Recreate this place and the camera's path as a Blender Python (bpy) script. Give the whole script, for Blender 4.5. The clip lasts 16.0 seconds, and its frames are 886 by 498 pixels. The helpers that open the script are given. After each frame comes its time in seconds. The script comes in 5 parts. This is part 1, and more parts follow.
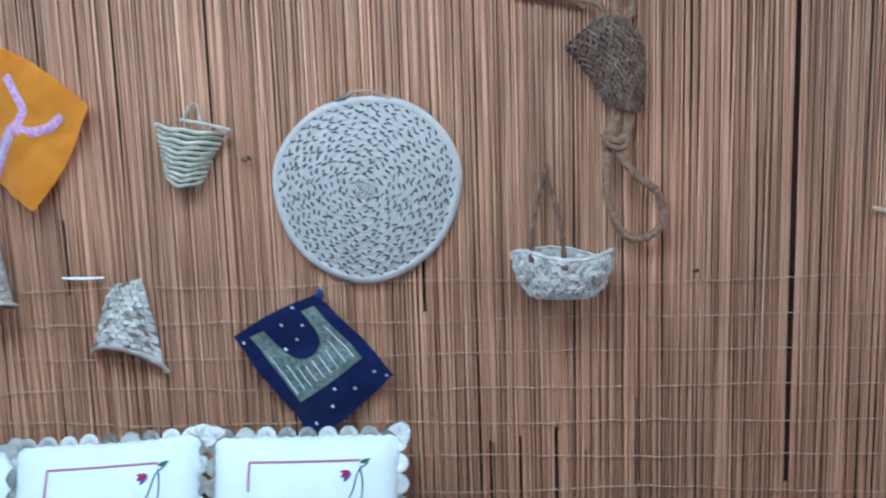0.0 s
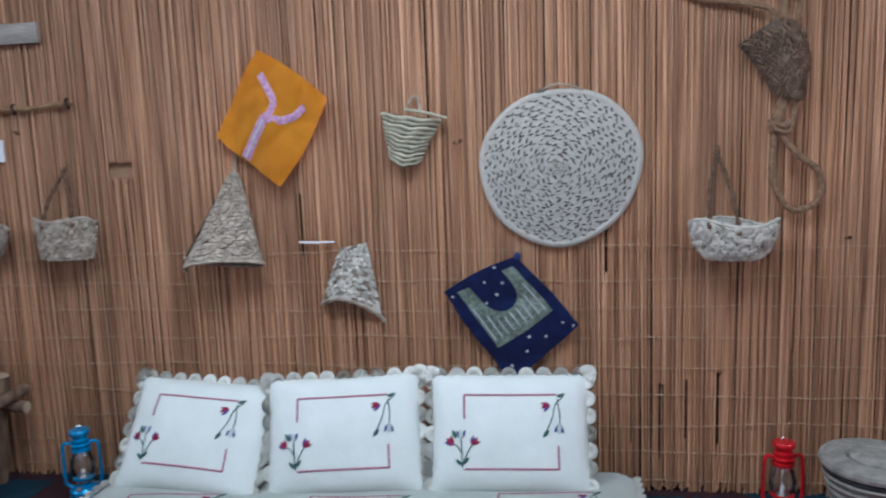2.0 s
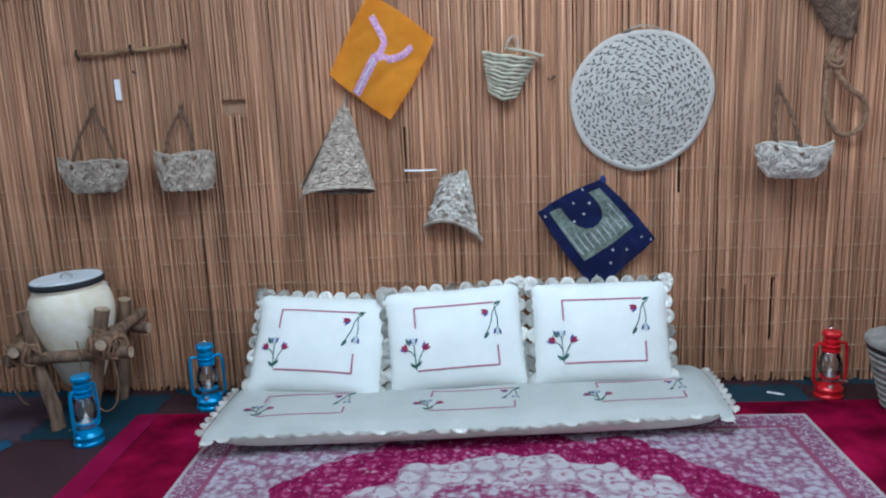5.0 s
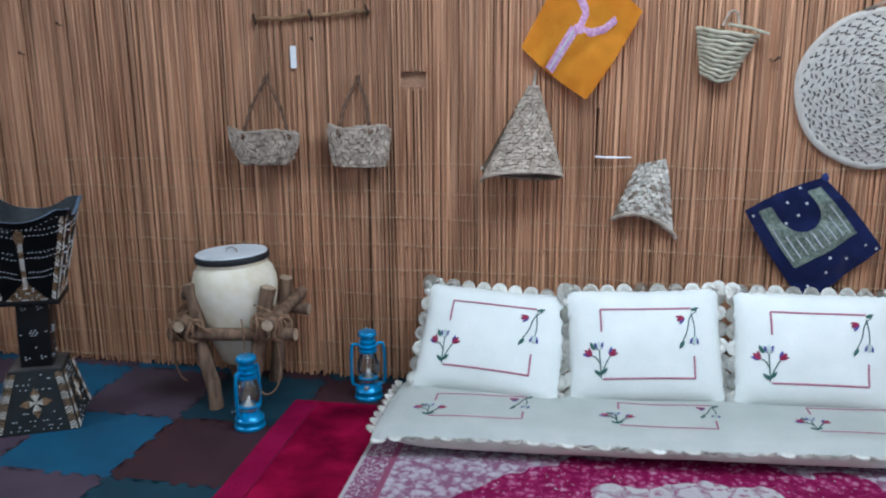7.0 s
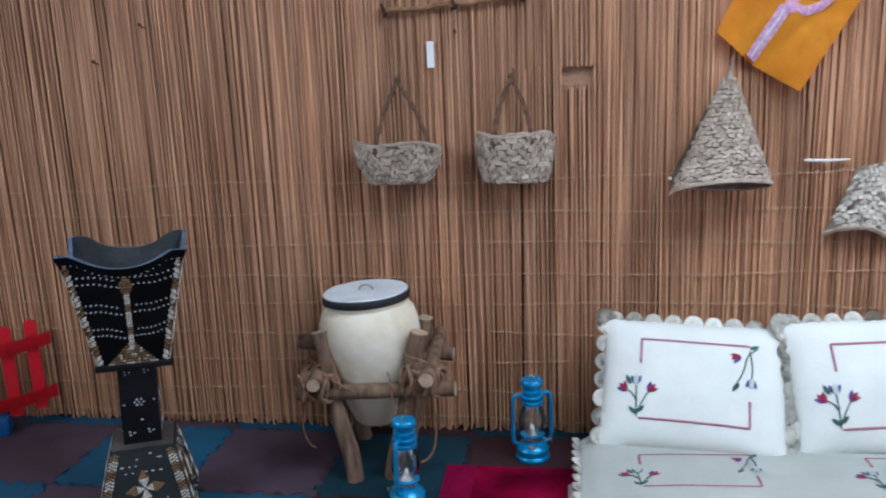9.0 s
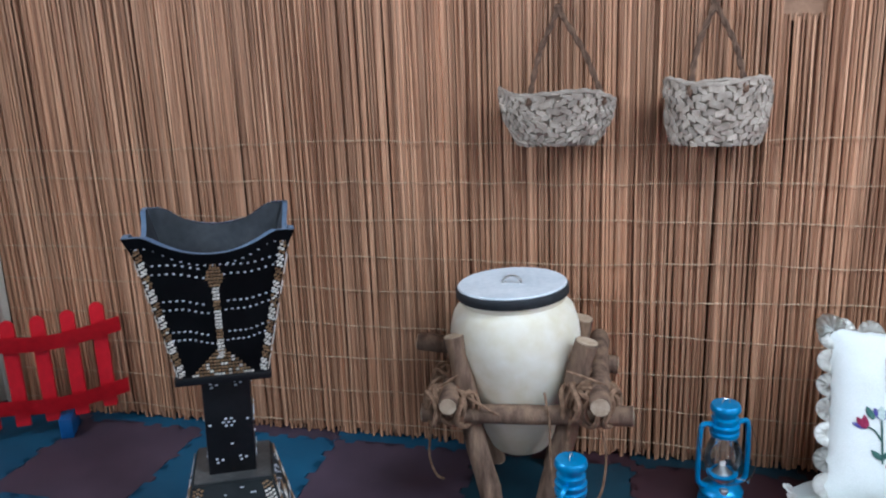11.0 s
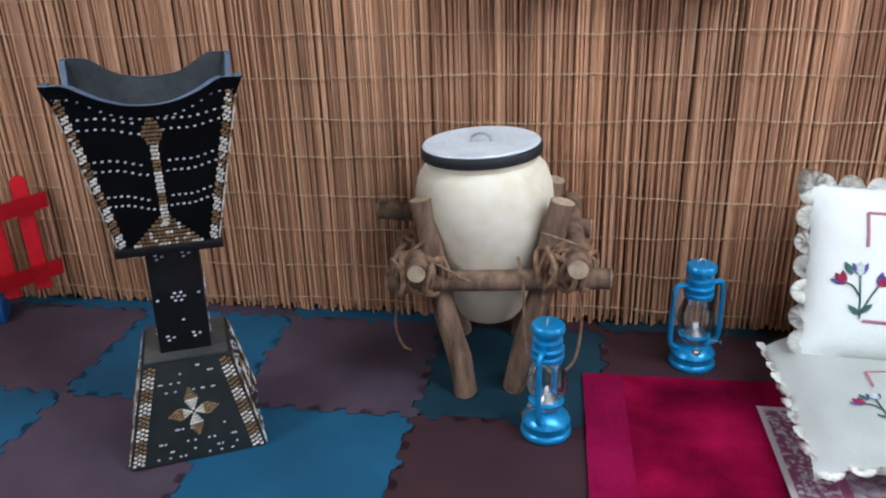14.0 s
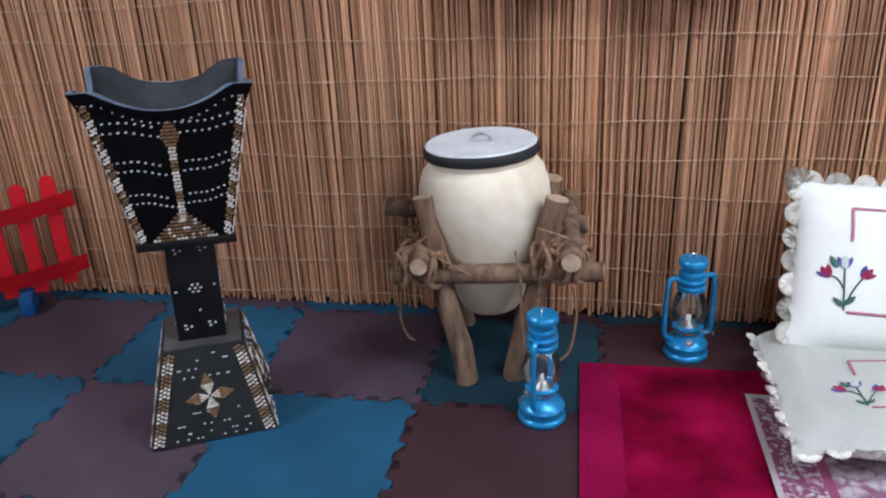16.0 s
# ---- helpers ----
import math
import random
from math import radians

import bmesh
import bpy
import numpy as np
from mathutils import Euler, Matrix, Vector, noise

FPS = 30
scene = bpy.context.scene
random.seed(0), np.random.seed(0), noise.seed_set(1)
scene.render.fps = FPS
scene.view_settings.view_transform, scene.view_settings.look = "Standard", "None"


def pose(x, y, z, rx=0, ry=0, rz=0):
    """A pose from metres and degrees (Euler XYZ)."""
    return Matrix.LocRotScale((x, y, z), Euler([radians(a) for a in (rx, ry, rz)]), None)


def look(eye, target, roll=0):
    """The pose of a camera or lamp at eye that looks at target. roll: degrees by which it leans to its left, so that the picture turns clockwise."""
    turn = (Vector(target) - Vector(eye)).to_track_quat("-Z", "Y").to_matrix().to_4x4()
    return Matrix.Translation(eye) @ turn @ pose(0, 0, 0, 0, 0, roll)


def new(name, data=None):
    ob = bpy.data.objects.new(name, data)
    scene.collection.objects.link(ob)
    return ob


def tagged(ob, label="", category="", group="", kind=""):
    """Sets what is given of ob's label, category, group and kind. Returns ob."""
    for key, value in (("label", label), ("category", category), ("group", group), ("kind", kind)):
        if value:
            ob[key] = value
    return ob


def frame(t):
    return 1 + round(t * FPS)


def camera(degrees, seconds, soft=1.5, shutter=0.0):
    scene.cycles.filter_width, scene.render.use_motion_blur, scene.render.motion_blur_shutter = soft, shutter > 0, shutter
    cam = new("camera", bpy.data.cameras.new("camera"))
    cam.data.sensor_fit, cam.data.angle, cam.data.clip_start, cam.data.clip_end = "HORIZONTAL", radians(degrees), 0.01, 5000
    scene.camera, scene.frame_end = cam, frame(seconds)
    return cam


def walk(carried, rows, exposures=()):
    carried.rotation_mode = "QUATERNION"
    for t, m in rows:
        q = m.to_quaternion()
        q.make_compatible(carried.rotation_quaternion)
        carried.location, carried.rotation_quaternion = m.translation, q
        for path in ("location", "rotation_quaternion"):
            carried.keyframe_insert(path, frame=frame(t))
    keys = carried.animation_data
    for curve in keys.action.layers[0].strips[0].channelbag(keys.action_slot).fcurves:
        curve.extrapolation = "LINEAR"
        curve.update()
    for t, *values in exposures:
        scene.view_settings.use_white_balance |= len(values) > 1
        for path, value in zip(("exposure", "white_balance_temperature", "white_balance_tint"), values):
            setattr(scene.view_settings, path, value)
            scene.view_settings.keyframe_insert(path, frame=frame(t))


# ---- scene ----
cam = camera(59.7, 16.0, soft=2.1, shutter=0.5)
METRES, EYE, TILT, LEAN, TURN = 4.05, 1.445, 0.0, 0.0, 4.2
ROWS = [
    (0.0, 0.0, 0.0, 0.0, -0.24, -7.57, 1.82),
    (0.5, -0.0319, -0.0235, 0.0023, 0.34, -6.84, 2.78),
    (1.0, -0.0776, -0.0482, 0.001, -0.12, -7.48, 1.69),
    (1.5, -0.0994, -0.0809, 0.0028, 2.22, -7.1, 1.1),
    (2.0, -0.1232, -0.119, 0.005, 3.57, -8.61, 2.05),
    (2.5, -0.1591, -0.1361, 0.0035, 4.83, -8.79, 1.75),
    (3.0, -0.1937, -0.1519, 0.0075, 2.36, -9.14, 2.59),
    (5.5, -0.3099, -0.2263, -0.0124, -0.94, -12.02, 2.3),
    (6.0, -0.3352, -0.2154, -0.0119, 7.9, -11.03, 1.29),
    (6.5, -0.3538, -0.1852, -0.0167, 8.58, -11.94, 2.09),
    (7.0, -0.3883, -0.1562, -0.0157, 6.1, -12.84, 0.35),
    (7.5, -0.4378, -0.1435, -0.0115, 3.2, -10.35, 0.94),
    (8.0, -0.4777, -0.1082, -0.0166, 4.92, -10.68, 1.42),
    (8.5, -0.5204, -0.066, -0.0228, 6.79, -11.85, 1.3),
    (9.0, -0.569, -0.0375, -0.0257, 4.57, -11.94, 2.27),
    (9.5, -0.5976, -0.0028, -0.0304, 6.67, -12.28, 2.72),
    (10.0, -0.6204, 0.0398, -0.0341, 10.72, -12.83, 2.54),
    (12.5, -0.6839, 0.1464, -0.0608, 6.17, -18.47, 1.32),
    (13.0, -0.6859, 0.1442, -0.0662, 6.84, -20.37, 1.16),
    (13.5, -0.682, 0.1425, -0.0691, 6.25, -22.43, 1.52),
    (14.0, -0.6779, 0.1367, -0.0702, 4.6, -23.03, 1.74),
    (14.5, -0.6747, 0.1277, -0.0696, 3.87, -23.33, 2.22),
    (15.0, -0.6664, 0.1207, -0.0659, 3.69, -23.24, 2.29),
    (15.5, -0.6634, 0.1147, -0.063, 5.4, -22.99, 2.28),
    (16.0, -0.6628, 0.1131, -0.0627, 6.03, -23.09, 2.41),
]
# the clip camera drifts from a cool to a warmer white balance
EXPOSURES = [(0.0, -0.26, 4800, 1), (2.0, -0.72, 5600, 9), (3.0, -0.76, 5750, 10), (5.5, -0.4, 5350, 6), (8.0, -0.44, 5750, 10), (10.0, -0.14, 5700, 11), (12.5, 0.12, 5400, 9), (14.0, 0.08, 6000, 12), (16.0, 0.04, 6150, 18)]
walk(cam, [(t, pose(0, 0, EYE, TILT, LEAN, TURN) @ pose(METRES * x, METRES * y, METRES * z, 90 + pitch, roll, yaw)) for t, x, y, z, yaw, pitch, roll in ROWS], EXPOSURES)

# ---- light ----
world = bpy.data.worlds.new("world")
scene.world = world
world.use_nodes = True
_nt = world.node_tree
_sky = _nt.nodes.new("ShaderNodeTexSky")
_sky.sky_type = "NISHITA"
_sky.sun_disc = False
_sky.sun_elevation, _sky.sun_rotation = radians(42), radians(200)
_nt.links.new(_sky.outputs[0], _nt.nodes["Background"].inputs[0])
_nt.nodes["Background"].inputs[1].default_value = 0.12


def window_light(name, x, y, z, target, w, h, watts, colour):
    """Daylight that comes in through one opening."""
    d = bpy.data.lights.new(name, "AREA")
    d.shape, d.size, d.size_y, d.energy, d.color = "RECTANGLE", w, h, watts, colour
    ob = new(name, d)
    ob.matrix_world = look((x, y, z), target)
    return ob


TOP_LIGHT = 2.8
window_light("daylight_west", -5.32, 0.55, 2.15, (-2.0, 1.6, 0.8), 1.0, 0.8, 54, (0.90, 0.95, 1.0))
window_light("daylight_east", 2.72, 0.2, 2.15, (-0.6, 1.6, 0.8), 1.0, 0.8, 55, (0.90, 0.95, 1.0))
window_light("daylight_south", -1.2, -2.72, 2.05, (-1.2, 2.0, 0.7), 2.6, 1.0, 28, (0.88, 0.94, 1.0))
window_light("daylight_roof", -0.95, 0.85, TOP_LIGHT, (-0.95, 0.86, 0.0), 2.6, 1.1, 118, (0.86, 0.94, 1.0))

# ---- materials ----


def material(name, c1, c2, scale=20.0, rough=0.7, bump=0.2, metal=0.0, stretch=(1, 1, 1), vary=0.0, c3=None, spec=0.3, sheen=0.0, fine=None, space="Object"):
    """Two-scale noise colour with fine relief; vary: lightness spread from piece to piece."""
    m = bpy.data.materials.new(name)
    m.use_nodes = True
    nt = m.node_tree
    n, l = nt.nodes, nt.links
    b = n["Principled BSDF"]
    b.inputs["Roughness"].default_value = rough
    b.inputs["Metallic"].default_value = metal
    b.inputs["Specular IOR Level"].default_value = spec
    b.inputs["Sheen Weight"].default_value = sheen
    co = n.new("ShaderNodeTexCoord")
    mp = n.new("ShaderNodeMapping")
    mp.inputs["Scale"].default_value = stretch
    l.new(co.outputs[space], mp.inputs[0])
    big, small = n.new("ShaderNodeTexNoise"), n.new("ShaderNodeTexNoise")
    big.inputs["Scale"].default_value, big.inputs["Detail"].default_value = scale, 4
    small.inputs["Scale"].default_value, small.inputs["Detail"].default_value = fine or scale * 9, 3
    l.new(mp.outputs[0], big.inputs[0])
    l.new(mp.outputs[0], small.inputs[0])
    ramp = n.new("ShaderNodeValToRGB")
    ramp.color_ramp.elements[0].position, ramp.color_ramp.elements[1].position = 0.32, 0.68
    ramp.color_ramp.elements[0].color, ramp.color_ramp.elements[1].color = (*c1, 1), (*c2, 1)
    if c3:
        e = ramp.color_ramp.elements.new(0.5)
        e.color = (*c3, 1)
    l.new(big.outputs["Fac"], ramp.inputs[0])
    mix = n.new("ShaderNodeMix")
    mix.data_type, mix.blend_type = "RGBA", "OVERLAY"
    mix.inputs[0].default_value = 0.35
    l.new(ramp.outputs[0], mix.inputs[6])
    l.new(small.outputs["Fac"], mix.inputs[7])
    out = mix.outputs[2]
    if vary:
        info, geo, add = n.new("ShaderNodeObjectInfo"), n.new("ShaderNodeNewGeometry"), n.new("ShaderNodeMath")
        add.operation = "ADD"
        l.new(info.outputs["Random"], add.inputs[0])
        l.new(geo.outputs["Random Per Island"], add.inputs[1])
        frac, rng = n.new("ShaderNodeMath"), n.new("ShaderNodeMapRange")
        frac.operation = "FRACT"
        l.new(add.outputs[0], frac.inputs[0])
        l.new(frac.outputs[0], rng.inputs[0])
        rng.inputs[3].default_value, rng.inputs[4].default_value = 1 - vary, 1 + vary
        hsv = n.new("ShaderNodeHueSaturation")
        l.new(rng.outputs[0], hsv.inputs["Value"])
        l.new(out, hsv.inputs["Color"])
        out = hsv.outputs[0]
    l.new(out, b.inputs["Base Color"])
    bp = n.new("ShaderNodeBump")
    bp.inputs["Strength"].default_value, bp.inputs["Distance"].default_value = bump, 0.004
    l.new(small.outputs["Fac"], bp.inputs["Height"])
    l.new(bp.outputs[0], b.inputs["Normal"])
    return m


def reed_material():
    """Dry split reed: tan to red-brown from reed to reed, streaked along its length, in slow patches over the screen."""
    m = material("reed", (0.25, 0.114, 0.058), (0.58, 0.335, 0.196), 3.0, 0.5, 0.35, stretch=(30, 30, 0.55), vary=0.27, c3=(0.43, 0.224, 0.122), spec=0.35, fine=60, space="Object")
    n, l = m.node_tree.nodes, m.node_tree.links
    b = n["Principled BSDF"]
    geo, mp, big, rng, mul = n.new("ShaderNodeNewGeometry"), n.new("ShaderNodeMapping"), n.new("ShaderNodeTexNoise"), n.new("ShaderNodeMapRange"), n.new("ShaderNodeHueSaturation")
    mp.inputs["Scale"].default_value = (3.2, 3.2, 0.9)
    big.inputs["Scale"].default_value, big.inputs["Detail"].default_value = 1.0, 3
    l.new(geo.outputs["Position"], mp.inputs[0])
    for q in [k for k in n if k.type == "MAPPING" and k != mp]:
        l.new(geo.outputs["Position"], q.inputs[0])
    l.new(mp.outputs[0], big.inputs[0])
    l.new(big.outputs["Fac"], rng.inputs[0])
    rng.inputs[1].default_value, rng.inputs[2].default_value, rng.inputs[3].default_value, rng.inputs[4].default_value = 0.3, 0.7, 0.84, 1.2
    old = b.inputs["Base Color"].links[0].from_socket
    l.new(rng.outputs[0], mul.inputs["Value"])
    l.new(old, mul.inputs["Color"])
    l.new(mul.outputs[0], b.inputs["Base Color"])
    return m


MAT = dict(
    reed=reed_material(),
    string=material("binding_string", (0.42, 0.30, 0.19), (0.60, 0.46, 0.30), 30, 0.9, 0.3),
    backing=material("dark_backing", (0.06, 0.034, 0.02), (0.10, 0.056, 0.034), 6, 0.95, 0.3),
    plaster=material("white_plaster", (0.62, 0.6, 0.56), (0.72, 0.7, 0.66), 4, 0.9, 0.25),
    ceiling=material("ceiling_paint", (0.55, 0.52, 0.47), (0.62, 0.6, 0.55), 3, 0.9, 0.2),
    blue_foam=material("blue_foam", (0.005, 0.062, 0.122), (0.008, 0.088, 0.165), 5, 0.62, 0.35, fine=400, vary=0.10, spec=0.35),
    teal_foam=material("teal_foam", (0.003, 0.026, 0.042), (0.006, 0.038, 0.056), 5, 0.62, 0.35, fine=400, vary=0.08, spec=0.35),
    purple_foam=material("purple_foam", (0.048, 0.032, 0.048), (0.072, 0.048, 0.070), 5, 0.65, 0.35, fine=400, vary=0.12, spec=0.35),
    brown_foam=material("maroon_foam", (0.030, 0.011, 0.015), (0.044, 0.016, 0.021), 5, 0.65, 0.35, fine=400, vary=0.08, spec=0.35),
    wine=material("wine_velvet", (0.13, 0.001, 0.018), (0.56, 0.008, 0.090), 4.2, 0.8, 0.4, c3=(0.33, 0.003, 0.046), fine=160, spec=0.06),
    wine_border=material("wine_border", (0.34, 0.006, 0.068), (0.44, 0.010, 0.095), 6, 0.8, 0.4, fine=160, spec=0.06),
    linen=material("white_linen", (0.68, 0.71, 0.66), (0.75, 0.77, 0.72), 7, 0.85, 0.35, fine=330, spec=0.2),
    cream=material("cream_ruffle", (0.72, 0.71, 0.64), (0.80, 0.79, 0.72), 25, 0.85, 0.3, fine=300, spec=0.2),
    beige=material("beige_cushion", (0.64, 0.61, 0.53), (0.72, 0.69, 0.62), 6, 0.88, 0.35, fine=300, spec=0.2),
    pleat=material("pleat_grey", (0.30, 0.29, 0.26), (0.42, 0.40, 0.36), 20, 0.9, 0.2),
    thread_red=material("red_thread", (0.20, 0.010, 0.045), (0.32, 0.022, 0.075), 90, 0.7, 0.4),
    thread_rose=material("rose_thread", (0.36, 0.12, 0.18), (0.48, 0.21, 0.27), 160, 0.7, 0.4),
    thread_blue=material("violet_thread", (0.05, 0.045, 0.20), (0.10, 0.09, 0.32), 90, 0.7, 0.4),
    thread_green=material("green_thread", (0.03, 0.09, 0.075), (0.06, 0.15, 0.12), 90, 0.7, 0.4),
    thread_pale=material("pale_thread", (0.40, 0.50, 0.44), (0.55, 0.62, 0.58), 90, 0.7, 0.4),
    clay=material("cream_clay", (0.69, 0.61, 0.44), (0.79, 0.74, 0.60), 7, 0.6, 0.15, fine=24, spec=0.3),
    # pale lid; the blue it takes from overhead daylight is in the colour
    lid=material("sky_tinted_lid", (0.55, 0.60, 0.62), (0.70, 0.74, 0.75), 8, 0.5, 0.2, spec=0.4),
    black_band=material("black_rubber_band", (0.012, 0.014, 0.016), (0.025, 0.028, 0.03), 20, 0.6, 0.3),
    log=material("weathered_log", (0.075, 0.042, 0.026), (0.26, 0.165, 0.100), 9, 0.85, 0.8, stretch=(3, 3, 0.6), c3=(0.17, 0.107, 0.070), fine=70),
    log_end=material("cut_log_end", (0.34, 0.24, 0.15), (0.50, 0.39, 0.27), 30, 0.9, 0.5),
    rope=material("coir_rope", (0.15, 0.085, 0.048), (0.31, 0.19, 0.115), 60, 0.95, 0.9, fine=300),
    lantern_blue=material("blue_lacquer", (0.008, 0.22, 0.48), (0.016, 0.29, 0.58), 9, 0.3, 0.1, metal=0.4, spec=0.6),
    lantern_red=material("red_lacquer", (0.50, 0.006, 0.012), (0.64, 0.012, 0.022), 9, 0.28, 0.1, metal=0.3, spec=0.6),
    steel=material("burner_metal", (0.45, 0.44, 0.42), (0.62, 0.61, 0.58), 30, 0.32, 0.2, metal=0.9),
    wick=material("white_wick", (0.7, 0.68, 0.62), (0.8, 0.78, 0.72), 40, 0.9, 0.3),
    black=material("black_lacquer", (0.004, 0.004, 0.0045), (0.009, 0.009, 0.01), 8, 0.42, 0.15, spec=0.25),
    bowl_in=material("grey_painted_inside", (0.045, 0.052, 0.06), (0.10, 0.11, 0.12), 7, 0.6, 0.3, spec=0.4),
    # the blue skylight on the cup's upward edge is put into its colour
    rim_sky_tint=material("sky_tinted_edge", (0.16, 0.24, 0.36), (0.25, 0.34, 0.46), 20, 0.5, 0.2, spec=0.5),
    ped=material("dark_green_black_panel", (0.006, 0.009, 0.009), (0.015, 0.019, 0.019), 10, 0.45, 0.2, spec=0.35),
    ped_side=material("dull_pewter_side", (0.05, 0.05, 0.048), (0.10, 0.10, 0.095), 8, 0.45, 0.3, metal=0.3),
    pearl=material("pearl_chip", (0.60, 0.54, 0.44), (0.78, 0.74, 0.66), 60, 0.35, 0.3, vary=0.15, spec=0.5),
    bronze=material("bronze_chip", (0.22, 0.125, 0.06), (0.38, 0.24, 0.125), 60, 0.35, 0.3, metal=0.4, vary=0.25),
    red_plastic=material("red_plastic", (0.55, 0.006, 0.014), (0.64, 0.010, 0.02), 5, 0.4, 0.08, spec=0.45),
    blue_plastic=material("blue_plastic", (0.01, 0.08, 0.24), (0.014, 0.10, 0.3), 5, 0.4, 0.08),
    palm_pale=material("bleached_palm_leaf", (0.70, 0.67, 0.60), (0.80, 0.77, 0.70), 40, 0.8, 0.3, vary=0.06),
    palm_grey=material("grey_palm_leaf", (0.27, 0.215, 0.165), (0.46, 0.39, 0.31), 30, 0.85, 0.6, vary=0.24),
    palm_mid=material("faded_palm_leaf", (0.40, 0.37, 0.31), (0.62, 0.58, 0.50), 40, 0.85, 0.6, vary=0.2),
    palm_green=material("dry_green_palm_leaf", (0.30, 0.28, 0.20), (0.47, 0.44, 0.33), 30, 0.85, 0.6, vary=0.25),
    palm_brown=material("brown_palm_fibre", (0.11, 0.068, 0.044), (0.225, 0.148, 0.10), 30, 0.9, 0.7, vary=0.3),
    cord=material("dark_fibre_cord", (0.075, 0.042, 0.026), (0.17, 0.10, 0.062), 50, 0.9, 0.6),
    # shade painted into basket bottoms and behind weave; also the dark ties and knot
    palm_dark=material("weave_shade_and_dark_ties", (0.14, 0.115, 0.09), (0.24, 0.20, 0.165), 40, 0.9, 0.5),
    coil_dark=material("coil_gap_shade", (0.075, 0.066, 0.056), (0.14, 0.122, 0.10), 60, 0.9, 0.5),
    orange=material("orange_cotton", (0.78, 0.29, 0.012), (0.86, 0.37, 0.02), 5, 0.75, 0.35, fine=260, sheen=0.2),
    lilac=material("lilac_embroidery", (0.40, 0.20, 0.34), (0.62, 0.42, 0.55), 70, 0.6, 0.7, c3=(0.50, 0.27, 0.40), fine=300),
    navy=material("navy_cotton", (0.006, 0.012, 0.075), (0.010, 0.02, 0.11), 7, 0.8, 0.35, fine=260, sheen=0.2),
    sequin=material("silver_green_embroidery", (0.16, 0.22, 0.18), (0.42, 0.48, 0.40), 80, 0.45, 0.9, c3=(0.28, 0.34, 0.28), fine=320),
    silver=material("silver_stitch", (0.45, 0.48, 0.52), (0.62, 0.64, 0.66), 60, 0.4, 0.5),
    twig=material("brown_twig", (0.16, 0.085, 0.04), (0.34, 0.21, 0.11), 20, 0.8, 0.6),
    iron=material("rusty_nail", (0.03, 0.018, 0.012), (0.07, 0.04, 0.026), 50, 0.7, 0.5, metal=0.3),
    paper=material("white_paper", (0.70, 0.70, 0.70), (0.78, 0.78, 0.78), 10, 0.8, 0.1),
    plank=material("grey_plank", (0.22, 0.19, 0.165), (0.38, 0.34, 0.30), 5, 0.85, 0.5, stretch=(0.5, 4, 4), fine=50),
    card=material("brown_board", (0.30, 0.17, 0.10), (0.42, 0.25, 0.155), 8, 0.9, 0.3),
    curtain=material("pale_curtain", (0.60, 0.54, 0.44), (0.72, 0.66, 0.55), 6, 0.85, 0.3, fine=260),
    white_board=material("white_board", (0.70, 0.70, 0.70), (0.76, 0.76, 0.76), 4, 0.6, 0.1),
    pot_grey=material("grey_woven_pot", (0.20, 0.19, 0.165), (0.34, 0.32, 0.28), 30, 0.8, 0.6, vary=0.2),
)


def glass_material():
    m = bpy.data.materials.new("lantern_glass")
    m.use_nodes = True
    nt = m.node_tree
    b = nt.nodes.new("ShaderNodeBsdfGlossy")
    tr, mx, fr = nt.nodes.new("ShaderNodeBsdfTransparent"), nt.nodes.new("ShaderNodeMixShader"), nt.nodes.new("ShaderNodeFresnel")
    fr.inputs[0].default_value = 1.5
    b.inputs["Roughness"].default_value, b.inputs["Color"].default_value = 0.06, (0.95, 0.97, 0.97, 1)
    tr.inputs[0].default_value = (0.90, 0.93, 0.93, 1)
    mul = nt.nodes.new("ShaderNodeMath")
    mul.operation = "ADD"
    mul.inputs[1].default_value = 0.03
    nt.links.new(fr.outputs[0], mul.inputs[0])
    nt.links.new(mul.outputs[0], mx.inputs[0])
    nt.links.new(tr.outputs[0], mx.inputs[1])
    nt.links.new(b.outputs[0], mx.inputs[2])
    nt.links.new(mx.outputs[0], nt.nodes["Material Output"].inputs[0])
    return m


MAT["glass"] = glass_material()


